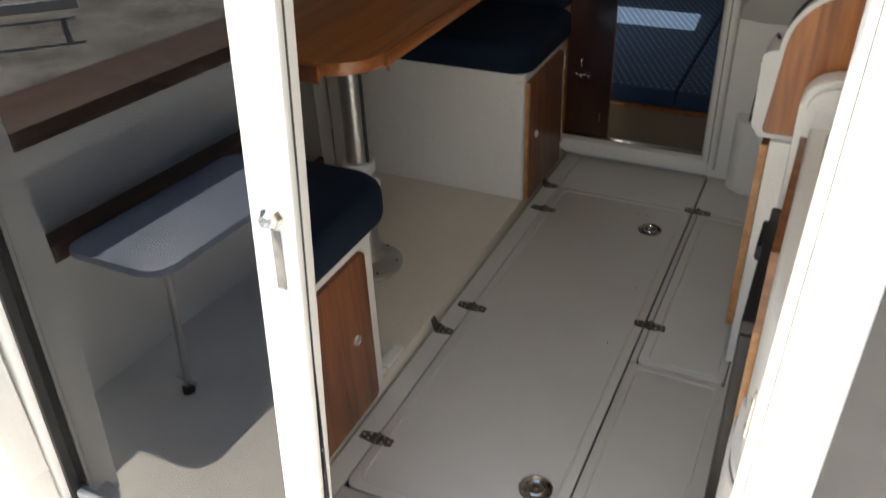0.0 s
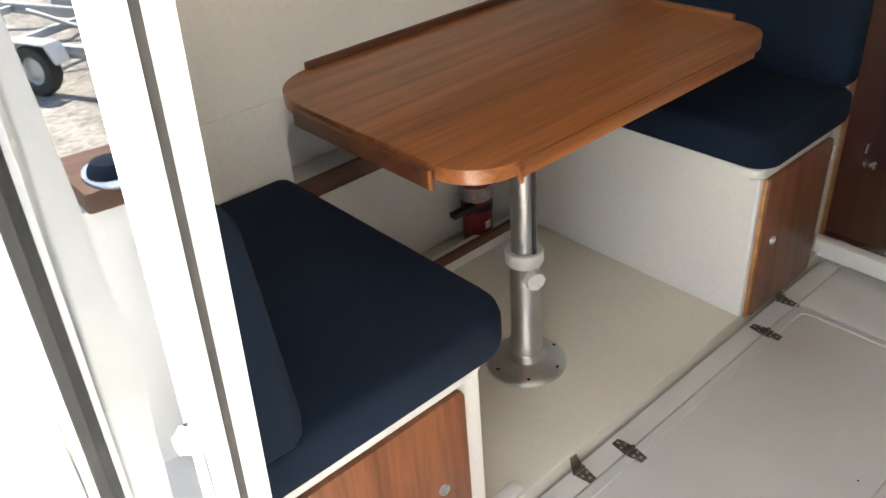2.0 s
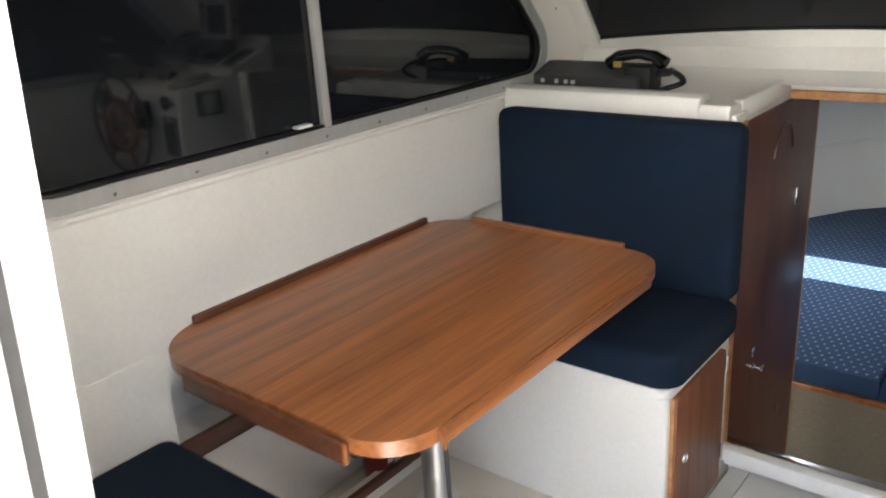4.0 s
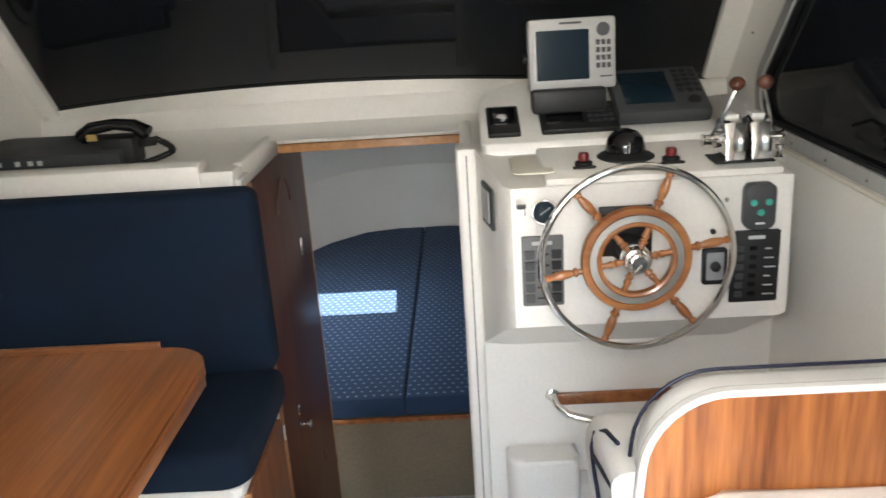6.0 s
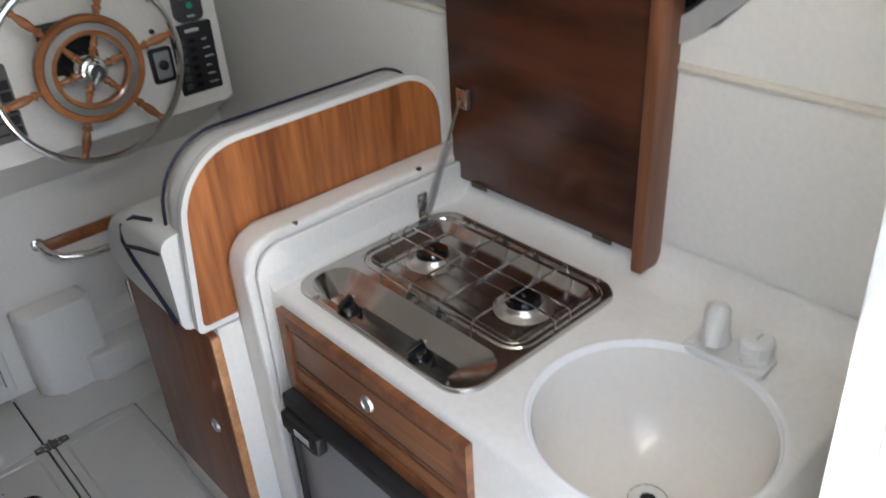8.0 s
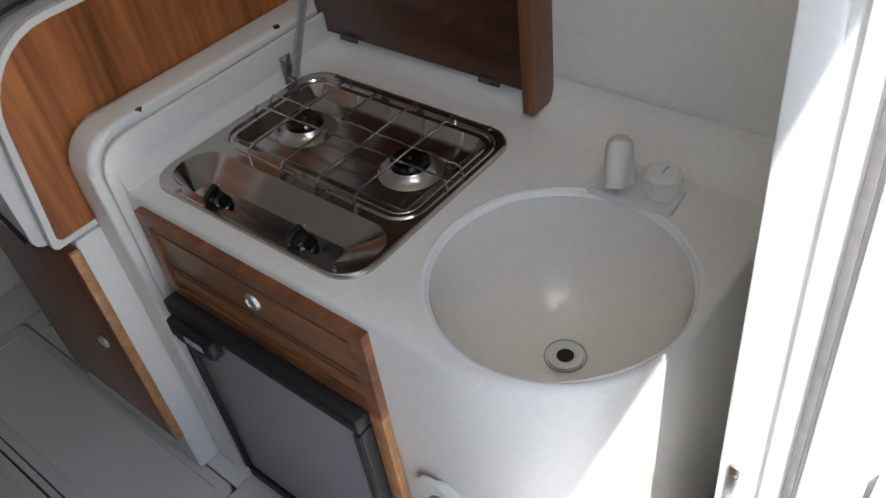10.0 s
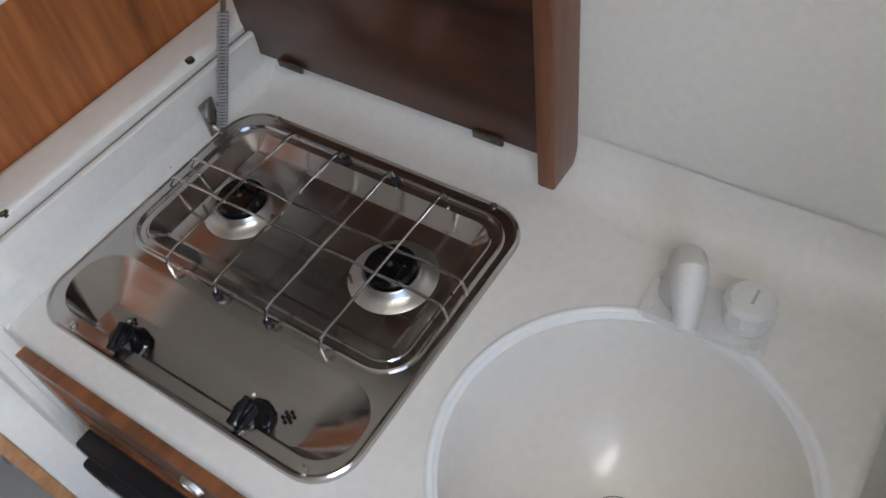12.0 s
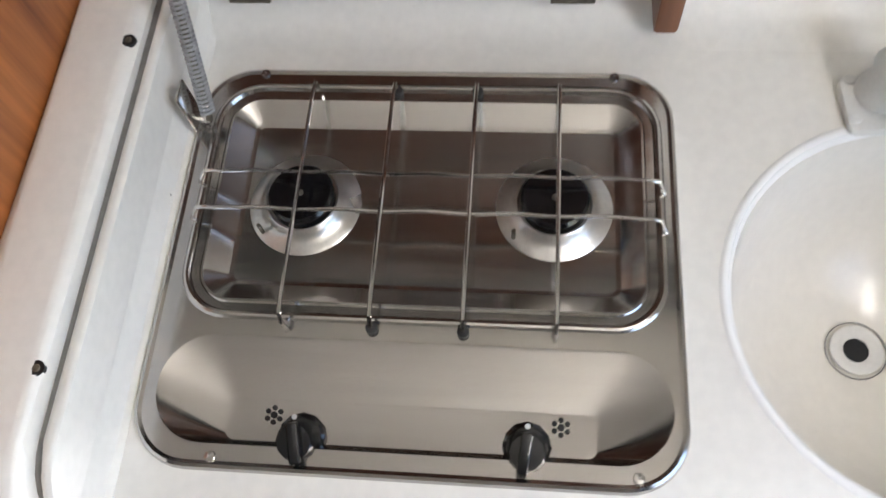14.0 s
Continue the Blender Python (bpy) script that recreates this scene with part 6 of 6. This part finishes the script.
# ---- cockpit, seen mirrored in the door glass ----
setting("cockpit_floor", box(-2.3, 1.3, -3.2, 0.83, -0.34, -0.26), GEL_OUT, "white moulded cockpit sole")
side_o = rounded(-3.2, 0.87, -0.27, 0.655, 0.001)
side_i = rounded(-2.2, 0.50, 0.28, 0.57, 0.05)
setting("cockpit_side_port", ring(side_o, side_i, "x", -2.06, -1.985), GEL_OUT, "white cockpit side with a moulded pocket")
setting("cockpit_pocket", box(-2.16, -2.12, -2.4, 0.6, 0.2, 0.65), GEL_OUT, "back of the moulded cockpit pocket")
setting("cockpit_outer_port", box(-2.24, -2.17, -3.2, 0.95, -0.9, 0.655), GEL_OUT, "white hull side of the boat")
setting("cockpit_side_starboard", box(1.0, 1.15, -3.2, 0.93, -0.9, 0.655), GEL_OUT, "white cockpit side")
setting("trim_cap_port", box(-2.25, -1.95, -3.2, 0.66, 0.656, 0.72, 0.012), CAP_TEAK, "dark teak capping on the cockpit side")
setting("trim_cap_starboard", box(0.95, 1.17, -3.2, 0.9, 0.656, 0.72, 0.012), CAP_TEAK, "dark teak capping on the cockpit side")
setting("transom", box(-2.24, 1.15, -3.28, -3.2, -0.9, 0.70), GEL_OUT, "white transom of the cockpit")
setting("trim_pocket_rail", box(-2.05, -1.965, -2.2, 0.485, 0.268, 0.335, 0.008), CAP_TEAK, "teak rail along the cockpit pocket")
seat = thing("folding_seat", (-1.75, 0.1, -0.26), "pale blue folding cockpit seat on a single leg", "seat")
part("board", prism(rounded(-1.96, -1.57, -0.45, 0.375, (0.05, 0.08, 0.08, 0.05)), "z", 0.290, 0.316, 0.006), BENCH_BLUE, seat, "pale blue painted board")
part("leg", tube([(-1.66, 0.25, 0.29), (-1.69, 0.24, -0.25)], 0.014, 10), GALV, seat, "galvanised leg")
part("foot", lathe([(0.022, -0.2595), (0.022, -0.24), (0.014, -0.23)], (-1.69, 0.24, 0), "z", 14), BLACK, seat, "black rubber foot")
part("cross_pin", tube([(-1.74, 0.235, -0.21), (-1.64, 0.245, -0.21)], 0.006, 8), GALV, seat)
cr = thing("cap_and_strap", (-2.05, 0.55, 0.72), "dark cap with a strap lying on a pale blue cloth", "cap")
part("cloth", prism([(-2.02 + 0.10 * math.cos(a) * (1 + 0.1 * math.sin(3 * a)), 0.56 + 0.07 * math.sin(a)) for a in np.linspace(0, 2 * math.pi, 24, endpoint=False)], "z", 0.7205, 0.728, 0.002), BENCH_BLUE, cr)
part("crown", lathe([(0.06, 0.728), (0.058, 0.745), (0.045, 0.765), (0.02, 0.775), (0, 0.776)], (-2.02, 0.56, 0), "z", 20), NAVY, cr)
part("strap", tube([(-1.97, 0.53, 0.745), (-1.95, 0.50, 0.78), (-1.94, 0.47, 0.785), (-1.945, 0.46, 0.76), (-1.96, 0.48, 0.735)], 0.008, 8), BLACK, cr)

# ---- the yard ----
setting("ground", box(-600, 600, -600, 600, -1.75, -1.5), GRAVEL, "pale gravel boatyard ground")


def wheel(parent, x, y, z, r=0.30):
    w = part("wheel", lathe([(r * 0.55, -0.08), (r * 0.92, -0.09), (r, -0.05), (r, 0.05), (r * 0.92, 0.09), (r * 0.55, 0.08), (r * 0.55, -0.08)], (x, y, z), "x", 28), TYRE, parent, "black rubber tyre")
    part("rim", lathe([(r * 0.56, -0.06), (r * 0.45, -0.03), (r * 0.18, -0.02), (0, -0.04)], (x, y, z), "x", 20), GALV, w, "galvanised wheel rim")
    part("rim_back", lathe([(r * 0.56, 0.06), (r * 0.45, 0.03), (r * 0.18, 0.04), (0, 0.05)], (x, y, z), "x", 20), GALV, w)
    return w


def trailer(x, y, turn, blue):
    t = thing("boat_trailer", (x, y, -1.5), "empty galvanised boat trailer parked on the gravel", "trailer", "boat trailers")
    m = Matrix.Translation((x, y, -1.5)) @ pose(0, 0, 0, 0, 0, turn)
    for s in (-0.75, 0.75):
        part("side_beam", moved(box(s - 0.05, s + 0.05, -2.6, 2.2, 0.42, 0.56, 0.01), m), GALV, t, "galvanised beam")
    for yy in (-2.4, -0.8, 0.6, 2.0):
        part("cross_beam", moved(box(-0.7, 0.7, yy - 0.04, yy + 0.04, 0.43, 0.53, 0.01), m), GALV, t)
    part("drawbar", moved(box(-0.05, 0.05, 2.0, 4.2, 0.42, 0.54, 0.01), m), BLUE_PAINT if blue else GALV, t, "painted drawbar" if blue else "galvanised drawbar")
    part("jockey_post", moved(box(-0.04, 0.04, 3.8, 3.88, 0.05, 0.9, 0.01), m), BLUE_PAINT if blue else GALV, t)
    for s in (-0.95, 0.95):
        w = wheel(t, s, 0.0, 0.30)
        for o in (w, *w.children):
            o.data.transform(pose(0, 0, 0, 0, 0, turn) @ Matrix.Translation(Vector((x, y, -1.5))))
        part("mudguard", moved(prism([(-0.42, 0.42), (-0.30, 0.64), (0.30, 0.64), (0.42, 0.42), (0.40, 0.42), (0.29, 0.62), (-0.29, 0.62), (-0.40, 0.42)], "x", s - 0.12, s + 0.12), m), GALV, t)
    part("spare_tyre", moved(lathe([(0.17, 0.57), (0.27, 0.57), (0.30, 0.62), (0.30, 0.68), (0.27, 0.73), (0.17, 0.73), (0.17, 0.57)], (0.55, 1.2, 0), "z", 24), m), TYRE, t, "spare tyre lying on the frame")
    return t


trailer(-11.6, -4.6, 38, False)
trailer(-10.4, -2.2, 62, True)
jk = thing("hydraulic_jack", (-9.9, -3.6, -1.5), "long blue trolley jack on the gravel", "jack")
jm = Matrix.Translation((-10.2, -3.4, -1.5)) @ pose(0, 0, 0, 0, 0, 25)
part("frame", moved(box(-0.18, 0.18, -1.1, 1.0, 0.12, 0.34, 0.03), jm), BLUE_PAINT, jk)
part("arm", moved(turned(box(-0.06, 0.06, -0.9, 0.5, 0.34, 0.46, 0.02), (0, 0.5, 0.34), 8), jm), BLUE_PAINT, jk)
part("handle", moved(tube([(0, 0.95, 0.3), (0, 1.9, 0.75)], 0.03, 10), jm), GALV, jk)
for yy in (-0.9, 0.8):
    for s in (-0.2, 0.2):
        part("castor", moved(lathe([(0, -0.04), (0.09, -0.04), (0.1, 0), (0.09, 0.04), (0, 0.04)], (s, yy, 0.1), "x", 14), jm), TYRE, jk)
